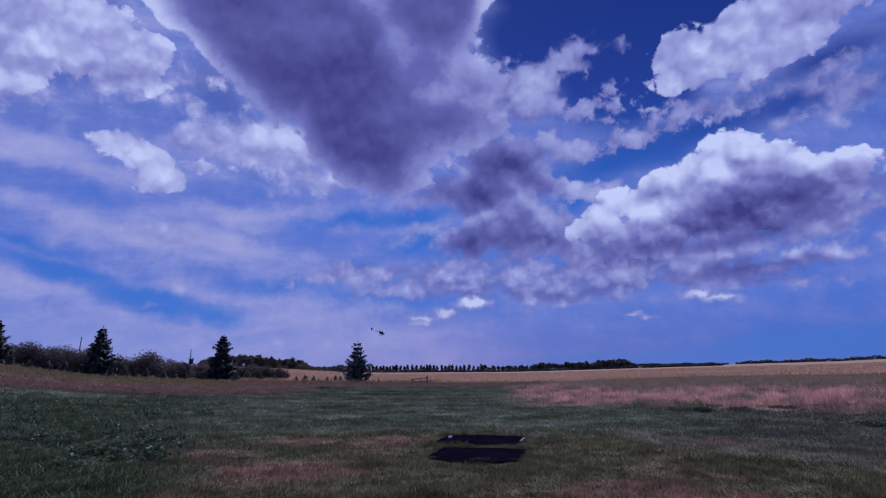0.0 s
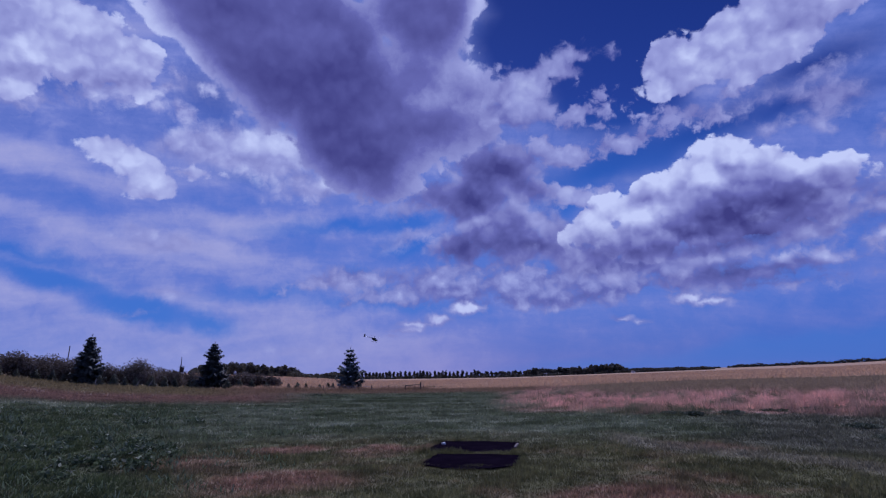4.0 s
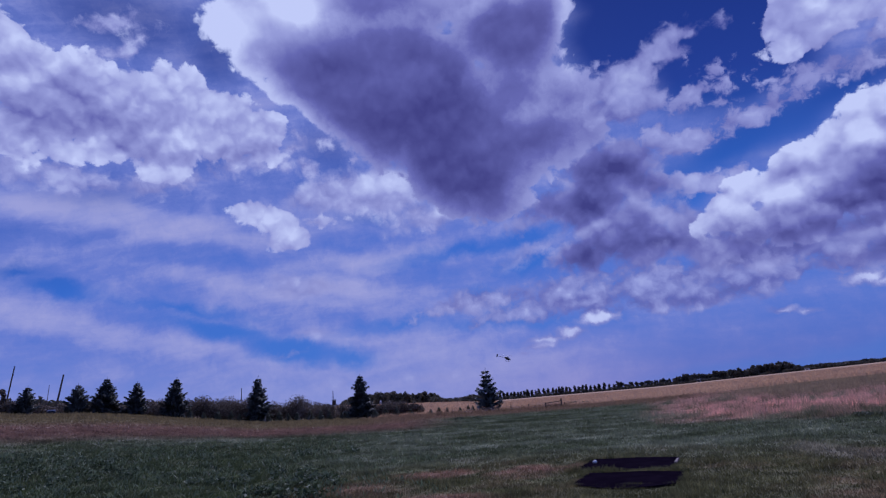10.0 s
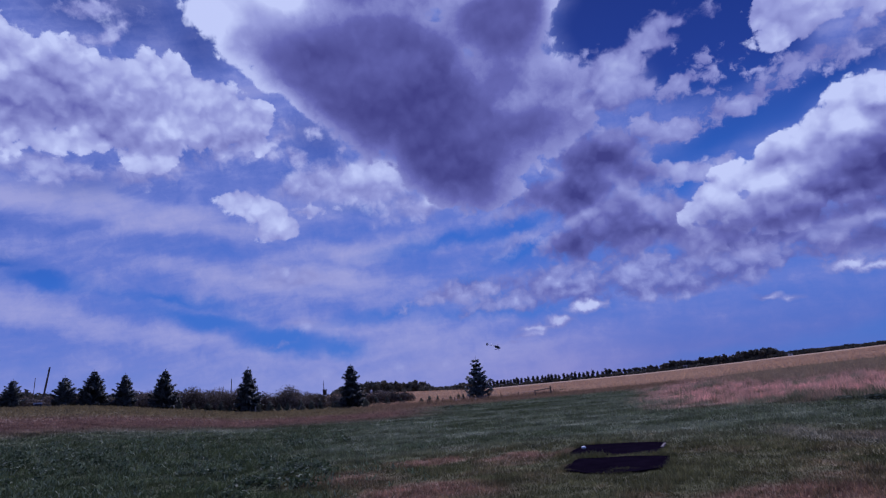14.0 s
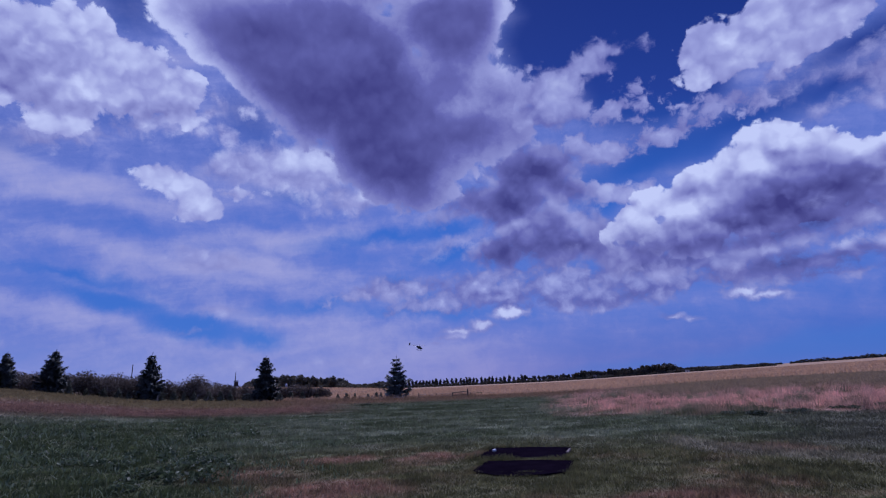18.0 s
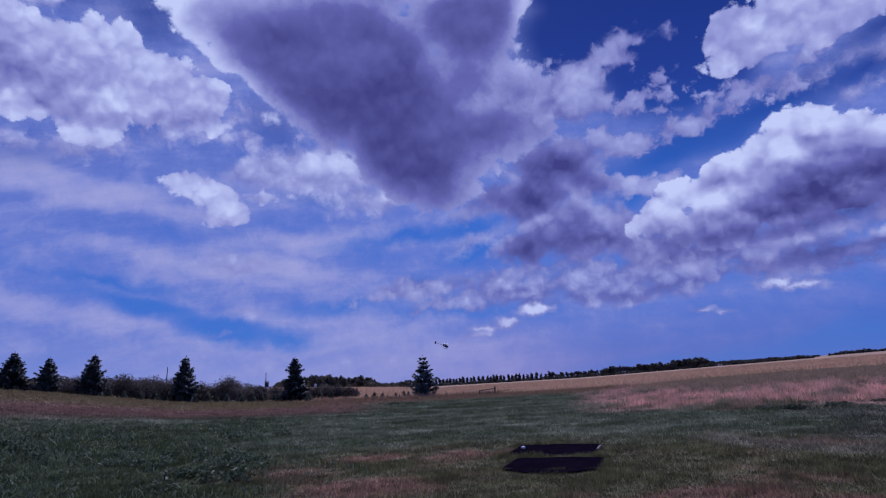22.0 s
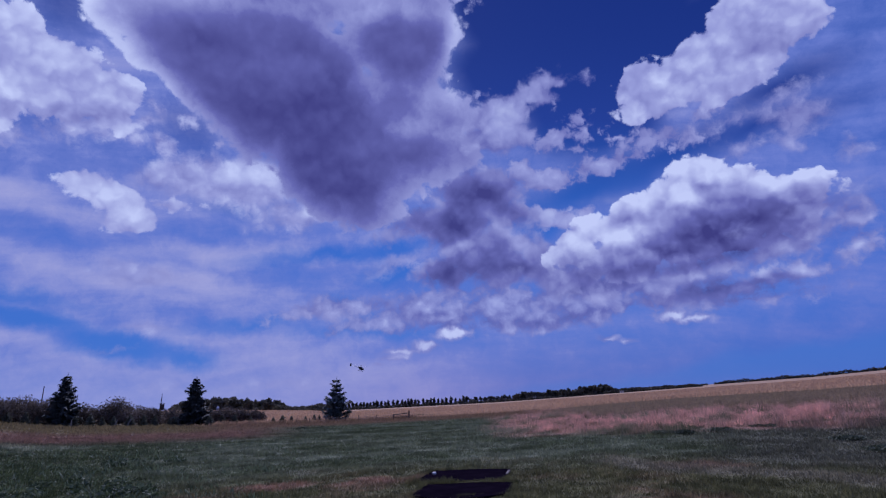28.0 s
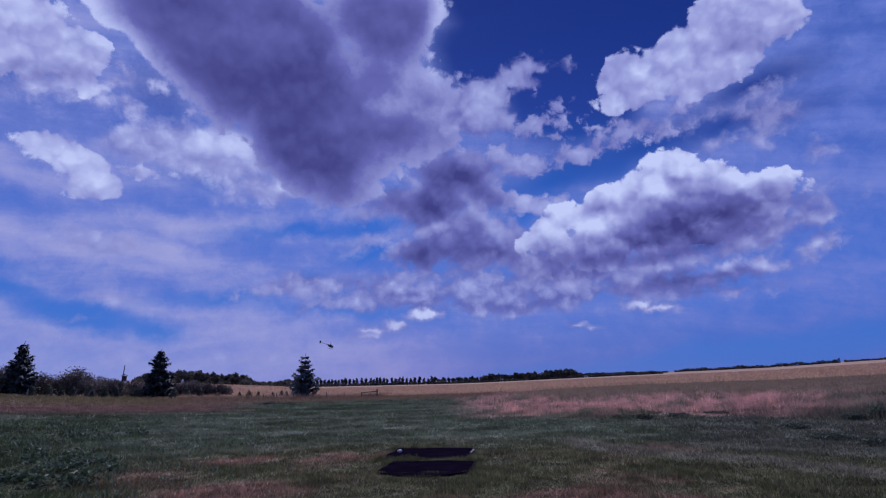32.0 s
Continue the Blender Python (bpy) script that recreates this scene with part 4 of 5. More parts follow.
# big broadleaf tree by the yard
broadleaf(301, "broadleaf_tree", "large round leafy tree beside the yard", "tree", top_at(-57.0, 95, 6.2), 3.5, 18, 4200, 0.22, shrub_mat, 2, at(-57.0, 95), "", 0.15)
broadleaf(302, "broadleaf_tree", "slim dark tree near the poles", "tree", top_at(-54.6, 92, 4.6), 0.75, 6, 500, 0.16, shrub_mat, 1, at(-54.6, 92), "", 0.35)

# woods behind the farm
wood_az = (-27, -25.0, -24.0, -22.5, -21.0, -20.0, -18.4, -16.8, -16.0, -15.2, -14.3, -12.3, -11.8, -10.9)
wood_el = (1.0, 1.5, 1.75, 1.85, 2.0, 2.0, 1.7, 1.5, 1.65, 1.1, 0.6, 0.55, 0.95, 0.9)
for i, az in enumerate(np.concatenate([np.arange(-25.2, -14.0, 0.55), np.arange(-13.6, -10.4, 0.6)])):
    az = float(az) + rng.uniform(-0.15, 0.15)
    d = 250 + rng.uniform(-12, 25)
    h = max(3.0, top_at(az, d, float(np.interp(az, wood_az, wood_el))) * rng.uniform(0.86, 1.08))
    broadleaf(320 + i, "woodland_tree", "dark leafy tree in the farm wood", "tree", h, rng.uniform(2.4, 3.4), 16, 900, 0.55, wood_mat, 1, at(az, d, 0.3), "farm wood", 0.0)
for i, az in enumerate(np.arange(-57.5, -43.0, 1.1)):
    d = 300 + rng.uniform(-15, 25)
    h = top_at(float(az), d, float(np.interp(az, (-58, -55.3, -49, -43), (4.0, 3.75, 3.1, 2.4)))) * rng.uniform(0.95, 1.04)
    broadleaf(360 + i, "woodland_tree", "dark tree on the far ridge", "tree", h, 6.0, 16, 800, 1.1, wood_mat, 1, at(float(az), d), "ridge wood", 0.02)

def poplar(seed, label, height, spread, leaves, leaf, mat, at, group):
    """A slim upright tree: one stem and a tall crown, narrow at the foot and the tip."""
    rng = np.random.default_rng(seed)
    t = thing("windbreak_tree", label, "tree", pose(*at), group)
    bm = bmesh.new()
    rod(bm, (0, 0, -0.3), (0, 0, height * 0.9), 0.02 * height, 0.004 * height, 7)
    part("trunk", bm, bark_mat, t)
    balls = []
    for k in range(9):
        f = k / 8
        wide = spread * (0.35 + 0.75 * math.sin(math.pi * (0.12 + 0.8 * f))) * rng.uniform(0.75, 1.1)
        balls.append((rng.uniform(-0.25, 0.25) * spread, rng.uniform(-0.25, 0.25) * spread, height * (0.07 + 0.86 * f), wide * 0.8, height * 0.09))
    verts, faces = leaf_cloud(rng, balls, leaves, leaf)
    hold("crown", verts, faces, mat, t)
    return t


# windbreak across the far side of the grain
belt_az = -8.6
i = 0
while belt_az < 10.2:
    narrow = belt_az < 4.5
    h = top_at(belt_az, 700, 0.69) * rng.uniform(0.74, 1.1)
    spot = at(belt_az, 700 + rng.uniform(-8, 8))
    if narrow:
        poplar(400 + i, "slim dark upright tree in the far windbreak", h, rng.uniform(2.1, 3.2), 480, 0.85, belt_mat, spot, "far windbreak")
    else:
        broadleaf(400 + i, "windbreak_tree", "rounded dark tree in the far windbreak", "tree", h, rng.uniform(2.8, 4.2), 14, 620, 0.9, belt_mat, 1, spot, "far windbreak", 0.0)
    belt_az += rng.uniform(0.32, 0.55) if narrow else rng.uniform(0.38, 0.55)
    i += 1
hump_az = (10.0, 10.5, 11.4, 12.7, 15.1, 16.4, 17.3, 18.8, 19.6, 20.2, 21.1, 24.5, 25.7, 27.3)
hump_el = (0.75, 0.95, 0.85, 0.95, 0.92, 1.05, 1.28, 1.38, 1.2, 0.72, 0.76, 0.74, 0.76, 0.48)
for i, az in enumerate(np.arange(10.1, 27.6, 0.42)):
    h = max(3.5, top_at(float(az), 650, float(np.interp(az, hump_az, hump_el))) * rng.uniform(0.78, 1.06))
    broadleaf(460 + i, "copse_tree", "broad round tree in the far copse", "tree", h, rng.uniform(4.2, 6.2) if az < 20 else rng.uniform(3.5, 5.0), 18, 800, 1.2, belt_mat, 1, at(float(az), 650 + rng.uniform(-10, 10)), "far copse", 0.0)


def brush_line(name, label, spans, mat, size, step):
    """A long low line of undergrowth, too far off to tell its bushes apart."""
    r = np.random.default_rng(len(name))
    verts = []
    for az0, az1, d, tall in spans:
        n = int((az1 - az0) / step)
        az = np.radians(r.uniform(az0, az1, n))
        dd = d + r.uniform(-4, 4, n)
        x, y = dd * np.sin(az), dd * np.cos(az)
        wave = 0.7 + 0.3 * np.sin(az * 160) * np.sin(az * 67 + 1) + 0.1 * np.sin(az * 911)
        z = land(x, y) + r.random(n) * tall * wave
        c = np.stack([x, y, z], 1)
        e1, e2 = r.normal(size=(2, n, 3))
        e1 *= (size / np.linalg.norm(e1, axis=1))[:, None]
        e2 *= (0.6 * size / np.linalg.norm(e2, axis=1))[:, None]
        verts.append(np.stack([c - e1, c + e2, c + e1, c - e2], 1).reshape(-1, 3))
    v = np.concatenate(verts)
    return tagged(new(name, quick_mesh(name, v, np.arange(len(v)).reshape(-1, 4), mat)), label, "undergrowth", kind="stuff")


brush_line("wood_undergrowth", "dark undergrowth below the farm wood", [(-25.4, -14.2, 246, 2.6), (-13.8, -10.4, 246, 1.6)], wood_mat, 0.5, 0.003)
# a leafy band added as the dark hedge and fence shadow under the windbreak
brush_line("windbreak_undergrowth", "dark leafy band standing in for shadow below the far windbreak", [(-14.5, 10.2, 690, 4.6), (10.0, 28.5, 640, 3.6)], belt_mat, 1.1, 0.004)
brush_line("far_woods", "thin dark line of distant woods", [(26.5, 29.0, 1300, 4.0), (29.6, 31.6, 1300, 7.5), (31.5, 36.0, 1320, 8.0), (35.5, 43.2, 1350, 8.5), (43.5, 46.5, 1500, 5.0)], belt_mat, 1.6, 0.0025)


# ---- rubber mats let into the lawn ----
def stall_mat(at, turn, width, depth, label, seed, sag=0.08):
    """A thick rubber sheet with a sagging outline, sunk among the grass."""
    r = np.random.default_rng(seed)
    t = thing("rubber_mat", label, "mat", pose(*at, 0, 0, turn), "mats on the lawn")
    bm = bmesh.new()
    nx, ny = 28, 14
    grid = {}
    for k, z in ((0, -0.02), (1, 0.036)):
        for i in range(nx + 1):
            for j in range(ny + 1):
                u, v = i / nx - 0.5, j / ny - 0.5
                bow = -sag * (1 - (2 * u) ** 2) if v < 0 else 0.02 * math.sin(9 * u)
                wave = 0.006 * math.sin(7 * u + 3 * v) + 0.004 * math.sin(13 * v + 5 * u)
                x, y = u * width + 0.012 * math.sin(31 * v + seed), v * depth + bow * abs(2 * v) + 0.010 * math.sin(37 * u + seed)
                grid[k, i, j] = bm.verts.new((x, y, z + (wave if k else 0)))
    for i in range(nx):
        for j in range(ny):
            bm.faces.new([grid[1, i, j], grid[1, i + 1, j], grid[1, i + 1, j + 1], grid[1, i, j + 1]])
            bm.faces.new([grid[0, i, j + 1], grid[0, i + 1, j + 1], grid[0, i + 1, j], grid[0, i, j]])
    for i in range(nx):
        bm.faces.new([grid[0, i, 0], grid[0, i + 1, 0], grid[1, i + 1, 0], grid[1, i, 0]])
        bm.faces.new([grid[1, i, ny], grid[1, i + 1, ny], grid[0, i + 1, ny], grid[0, i, ny]])
    for j in range(ny):
        bm.faces.new([grid[1, 0, j], grid[1, 0, j + 1], grid[0, 0, j + 1], grid[0, 0, j]])
        bm.faces.new([grid[0, nx, j], grid[0, nx, j + 1], grid[1, nx, j + 1], grid[1, nx, j]])
    part("sheet", bm, rubber_mat_mat, t)
    return t


# centre, turn, width and depth of the two mats that lie open
MATS = ((0.74, 11.20, -12.0, 1.90, 1.40), (0.90, 13.25, -15.0, 2.04, 1.84))
front_mat = stall_mat((*MATS[0][:2], 0.0), *MATS[0][2:], "black rubber mat sunk in the grass", 1, 0.42)
back_mat = stall_mat((*MATS[1][:2], 0.0), *MATS[1][2:], "black rubber mat with a pale frayed end", 2)
old_mat = stall_mat((1.16, 14.85, -0.042), -15.0, 2.1, 0.5, "black rubber mat almost grown over by grass", 3)
bm = bmesh.new()
slab(bm, 0.99, 1.05, -0.1, 0.6, -0.01, 0.05, 0.008)
part("frayed_edge", bm, rubber_pale, back_mat, "pale frayed rubber edge")
bm = bmesh.new()
bmesh.ops.create_icosphere(bm, subdivisions=2, radius=0.05)
for v in bm.verts:
    v.co = Vector((v.co.x * 1.2, v.co.y * 0.9, v.co.z * 0.7)) * (1 + 0.18 * noise.noise(v.co * 30))
stone = new("stone", bpy.data.meshes.new("stone"))
bm.to_mesh(stone.data)
bm.free()
stone.data.materials.append(white_paint)
stone.location = (0.16, 13.55, 0.064)
tagged(stone, "small whitish stone lying on the back mat", "stone")

# ---- gate and fence ----
def post_at(name, parent, az, d, el, r):
    x, y, z = polar(az, d)
    top = EYE[2] + d * math.tan(radians(el))
    bm = bmesh.new()
    rod(bm, (x, y, z - 0.4), (x + 0.02, y, top), r, r * 0.85, 10)
    return part(name, bm, post_mat, parent)


gate = thing("field_gate", "weathered timber gateway with one top rail", "gate", pose(0, 0, 0))
post_at("post", gate, -3.5, 70, -0.76, 0.085)
post_at("post", gate, -1.82, 70, -0.50, 0.11)
bm = bmesh.new()
xa, ya, _ = polar(-3.5, 69.9)
xb, yb, _ = polar(-1.82, 69.9)
rod(bm, (xa, ya, EYE[2] - 70 * math.tan(radians(0.86))), (xb, yb, EYE[2] - 70 * math.tan(radians(0.74))), 0.055, 0.055, 8)
part("rail", bm, post_mat, gate)
bm = bmesh.new()
rod(bm, (xa, ya, 0.32), (xb, yb, 0.36), 0.03, 0.03, 6)
part("rail", bm, post_mat, gate)
fence = thing("wire_fence", "old timber posts with slack wires", "fence", pose(0, 0, 0))
for az, el in ((-1.5, -0.88), (-5.3, -0.79), (-7.2, -0.69), (-8.6, -0.8), (-10.6, -0.75), (-12.3, -0.7), (-13.6, -0.72)):
    post_at("post", fence, az, 71, el, 0.06)
for h in (0.35, 0.6):
    for a0, a1 in ((-5.3, -3.5), (-7.2, -5.3), (-8.6, -7.2), (-10.6, -8.6), (-12.3, -10.6), (-13.6, -12.3)):
        p, q = polar(a0, 71), polar(a1, 71)
        bm = bmesh.new()
        rod(bm, (p[0], p[1], p[2] + h), (q[0], q[1], q[2] + h), 0.006, 0.006, 4)
        part("wire", bm, grey_steel, fence)

# ---- pale stakes among the young spruces ----
for az, h, lean in ((-33.15, 0.85, 0), (-29.95, 1.0, 24), (-28.95, 1.0, 26)):
    stake = thing("stake", "upright pale timber stake beside a spruce" if not lean else "leaning pale timber stake among young spruces", "stake", pose(*at(az, 75.5), 0, lean, -az), "stakes")
    bm = bmesh.new()
    rod(bm, (0, 0, -0.2), (0, 0, h), 0.06, 0.05, 8)
    part("shaft", bm, pale_timber, stake)

# ---- poles ----
def utility_pole(az, d, el, r, lean, arm):
    x, y, z = polar(az, d)
    h = EYE[2] + d * math.tan(radians(el)) - z
    t = thing("utility_pole", "tall bare timber utility pole", "pole", pose(x, y, z, 0, lean, -az), "utility poles")
    bm = bmesh.new()
    rod(bm, (0, 0, -0.5), (0, 0, h), r, r * 0.7, 10)
    part("shaft", bm, pole_mat, t)
    if arm:
        bm = bmesh.new()
        slab(bm, -0.5, 0.5, -0.05, 0.05, h - 0.5, h - 0.38, 0.01)
        part("crossarm", bm, pole_mat, t)
        for px in (-0.42, 0.42):
            bm = bmesh.new()
            rod(bm, (px, 0, h - 0.38), (px, 0, h - 0.22), 0.035, 0.025, 8)
            part("insulator", bm, white_paint, t)
    return t


utility_pole(-54.3, 120, 6.05, 0.14, 3.0, False)
utility_pole(-50.9, 120, 5.26, 0.19, 4.5, False)
utility_pole(-51.5, 170, 4.36, 0.10, 0, False)
utility_pole(-35.5, 130, 3.2, 0.12, 0, False)
utility_pole(-33.0, 150, 2.4, 0.10, 0, False)

# ---- farm on the rise ----
def gabled(name, label, category, az, d, w, dep, wall_h, roof_h, wall_mat, roof_mat, base_el, window=False):
    """A small farm building with walls, a pitched roof with eaves, and a door."""
    x, y, _ = polar(az, d)
    z = EYE[2] + d * math.tan(radians(base_el))
    t = thing(name, label, category, pose(x, y, z, 0, 0, -az))
    bm = bmesh.new()
    slab(bm, -w / 2, w / 2, -dep / 2, dep / 2, -1, wall_h)
    part("wall", bm, wall_mat, t)
    bm = bmesh.new()
    o = 0.35
    ring = [(-w / 2 - o, 0), (0, roof_h), (w / 2 + o, 0), (w / 2 + o, 0.12), (0, roof_h + 0.14), (-w / 2 - o, 0.12)]
    a = [bm.verts.new((px, -dep / 2 - o, wall_h + pz)) for px, pz in ring]
    c = [bm.verts.new((px, dep / 2 + o, wall_h + pz)) for px, pz in ring]
    for i in range(6):
        bm.faces.new((a[i], a[(i + 1) % 6], c[(i + 1) % 6], c[i]))
    bm.faces.new((a[0], a[5], a[4], a[1]))
    bm.faces.new((a[1], a[4], a[3], a[2]))
    bm.faces.new((c[1], c[4], c[5], c[0]))
    bm.faces.new((c[2], c[3], c[4], c[1]))
    part("roof", bm, roof_mat, t)
    bm = bmesh.new()
    slab(bm, -0.6, 0.6, -dep / 2 - 0.05, -dep / 2 + 0.02, 0, min(2.1, wall_h * 0.8), 0.01)
    part("door", bm, dark_boards, t)
    return t


gabled("farm_shed", "small dark shed on the rise", "shed", -26.2, 230, 1.6, 1.8, 1.0, 0.35, dark_boards, dark_boards, 1.05)
x, y, _ = polar(-26.3, 232)
z0, z1 = EYE[2] + 232 * math.tan(radians(0.9)), EYE[2] + 232 * math.tan(radians(2.27))
mast = thing("mast", "slender lattice mast above the shed", "mast", pose(x, y, z0))
bm = bmesh.new()
for k in range(3):
    a = k * 2.094
    rod(bm, (0.35 * math.cos(a), 0.35 * math.sin(a), -3), (0.05 * math.cos(a), 0.05 * math.sin(a), z1 - z0), 0.07, 0.05, 6)
part("legs", bm, dark_boards, mast)
bm = bmesh.new()
for i in range(9):
    h0, h1 = (z1 - z0) * i / 9, (z1 - z0) * (i + 1) / 9
    for k in range(3):
        a, c = k * 2.094, (k + 1) * 2.094
        r0, r1 = 0.35 - 0.3 * i / 9, 0.35 - 0.3 * (i + 1) / 9
        rod(bm, (r0 * math.cos(a), r0 * math.sin(a), h0), (r1 * math.cos(c), r1 * math.sin(c), h1), 0.03, 0.03, 4)
part("bracing", bm, dark_boards, mast)
# rounded white bin
x, y, _ = polar(-21.25, 235)
z0 = EYE[2] + 235 * math.tan(radians(0.35))
bin_thing = thing("grain_bin", "pale round grain bin among dark trees", "grain bin", pose(x, y, z0))
bm = bmesh.new()
rod(bm, (0, 0, -3), (0, 0, 1.5), 0.6, 0.6, 24)
part("drum", bm, grey_steel, bin_thing)
bm = bmesh.new()
rod(bm, (0, 0, 1.5), (0, 0, 2.3), 0.68, 0.1, 24)
part("roof", bm, white_paint, bin_thing, "white cone roof")
gabled("farm_house", "white house far off among the copse trees", "house", 11.9, 640, 5.0, 4.0, 2.6, 1.6, white_paint, grey_steel, 0.03)
gabled("farm_shed", "low white shed at the foot of the copse", "shed", 20.9, 635, 4.0, 3.0, 1.4, 0.8, white_paint, white_paint, 0.22)

# ---- things parked in the yard by the big tree ----
def trailer(az, d, length, high, mat, label, name, category):
    x, y, z = polar(az, d)
    t = thing(name, label, category, pose(x, y, z, 0, 0, -az))
    bm = bmesh.new()
    slab(bm, -length / 2, length / 2, -0.8, 0.8, 0.45, 0.45 + high, 0.06)
    part("box", bm, mat, t)
    bm = bmesh.new()
    slab(bm, -length / 2 - 0.5, length / 2, -0.06, 0.06, 0.38, 0.46, 0.01)
    part("drawbar", bm, dark_boards, t)
    for px in (-length * 0.15, length * 0.15):
        for py in (-0.85, 0.85):
            bm = bmesh.new()
            rod(bm, (px, py - 0.09, 0.28), (px, py + 0.09, 0.28), 0.28, 0.28, 16)
            part("wheel", bm, dark_trim, t)
    return t


trailer(-56.1, 82, 1.1, 0.55, white_paint, "small white box trailer in the yard", "box_trailer", "trailer")
trailer(-57.2, 82.5, 1.2, 0.45, grey_steel, "low grey trailer in the yard", "flat_trailer", "trailer")
trailer(-55.0, 82.5, 1.0, 0.40, grey_steel, "low grey trailer under the trees", "flat_trailer", "trailer")
trailer(-51.1, 81, 0.9, 0.25, grey_steel, "low pale trailer beside the spruces", "flat_trailer", "trailer")

# ---- model helicopter in flight ----
az, el, far = radians(-7.0), radians(4.2), 47.0
heli = thing("model_helicopter", "dark radio-controlled model helicopter hovering in the air", "model aircraft",
             pose(far * math.sin(az) * math.cos(el), far * math.cos(az) * math.cos(el), EYE[2] + far * math.sin(el), 6, 14, 8))


def lathe(bm, rings):
    """A closed skin through upright oval rings: along, half width, half height, rise."""
    loops = [[bm.verts.new((x, ry * math.cos(k * 0.5236), up + rz * math.sin(k * 0.5236))) for k in range(12)] for x, ry, rz, up in rings]
    for p, q in zip(loops, loops[1:]):
        for k in range(12):
            bm.faces.new((p[k], p[(k + 1) % 12], q[(k + 1) % 12], q[k]))
    bm.faces.new(loops[0][::-1])
    bm.faces.new(loops[-1])
    bmesh.ops.recalc_face_normals(bm, faces=bm.faces)


bm = bmesh.new()
lathe(bm, [(-0.22, 0.03, 0.04, 0.05), (-0.15, 0.075, 0.10, 0.02), (0.0, 0.095, 0.14, 0.0), (0.14, 0.09, 0.13, -0.02), (0.26, 0.06, 0.085, -0.045), (0.33, 0.02, 0.03, -0.06)])
part("fuselage", bm, dark_trim, heli, smoothed=True)
bm = bmesh.new()
lathe(bm, [(0.10, 0.02, 0.03, 0.06), (0.16, 0.085, 0.085, 0.012), (0.25, 0.062, 0.065, -0.02), (0.315, 0.02, 0.025, -0.045)])
part("canopy", bm, white_paint, heli, "white canopy", True)
bm = bmesh.new()
rod(bm, (-0.18, 0, 0.05), (-0.92, 0, 0.09), 0.022, 0.014, 8)
part("tail_boom", bm, dark_trim, heli)
bm = bmesh.new()
slab(bm, -0.98, -0.86, -0.006, 0.006, 0.0, 0.24, 0.003)
part("tail_fin", bm, dark_trim, heli)
bm = bmesh.new()
slab(bm, -0.75, -0.66, -0.13, 0.13, 0.075, 0.083, 0.003)
part("stabiliser", bm, white_paint, heli)
bm = bmesh.new()
rod(bm, (-0.94, 0.006, 0.1), (-0.94, 0.05, 0.1), 0.01, 0.01, 8)
slab(bm, -0.955, -0.925, 0.045, 0.05, -0.02, 0.22, 0.002)
part("tail_rotor", bm, white_paint, heli)
bm = bmesh.new()
rod(bm, (0, 0, 0.12), (0, 0, 0.25), 0.012, 0.012, 8)
rod(bm, (0, 0, 0.22), (0, 0, 0.26), 0.035, 0.03, 10)
part("rotor_mast", bm, grey_steel, heli)
for turn in (38, 218):
    bm = bmesh.new()
    slab(bm, 0.03, 0.68, -0.03, 0.028, 0.235, 0.243, 0.003)
    bmesh.ops.rotate(bm, verts=bm.verts, matrix=pose(0, 0, 0, 0, 0, turn).to_3x3())
    part("rotor_blade", bm, white_paint, heli)
for side in (-1, 1):
    bm = bmesh.new()
    rod(bm, (-0.2, side * 0.13, -0.24), (0.24, side * 0.13, -0.24), 0.009, 0.009, 6)
    rod(bm, (0.24, side * 0.13, -0.24), (0.29, side * 0.13, -0.21), 0.009, 0.007, 6)
    skid = part("skid", bm, dark_trim, heli)
    for px in (-0.1, 0.14):
        bm = bmesh.new()
        rod(bm, (px, side * 0.06, -0.1), (px, side * 0.13, -0.24), 0.008, 0.008, 6)
        part("strut", bm, dark_trim, skid)

# ---- weed clumps in the rough grass ----
rng = np.random.default_rng(55)
for i, (az, d, h, w) in enumerate(((45.2, 25.0, 0.62, 0.5), (47.6, 24.0, 1.15, 0.8), (43.5, 24.5, 0.3, 0.5), (26.2, 24.0, 0.2, 0.4), (24.2, 24.4, 0.18, 0.45), (35.9, 27.5, 0.2, 0.7), (33.0, 26.5, 0.16, 0.6), (29.5, 25.0, 0.18, 0.6),
                                  (41.7, 17.7, 0.16, 0.6), (45.5, 16.8, 0.2, 0.8), (21.0, 26.0, 0.18, 0.4), (38.8, 21.0, 0.16, 0.6), (-0.6, 82, 0.45, 0.9), (0.6, 83, 0.35, 0.8), (-13.0, 52, 0.2, 0.6), (-11.0, 51, 0.16, 0.5))):
    broadleaf(600 + i, "weed_clump", "dark leafy weed clump in the rough grass", "weed", h, w, 9, 1100, 0.04 if d < 30 else 0.08, weed_mat, 4, at(az, d), "weeds", 0.0)


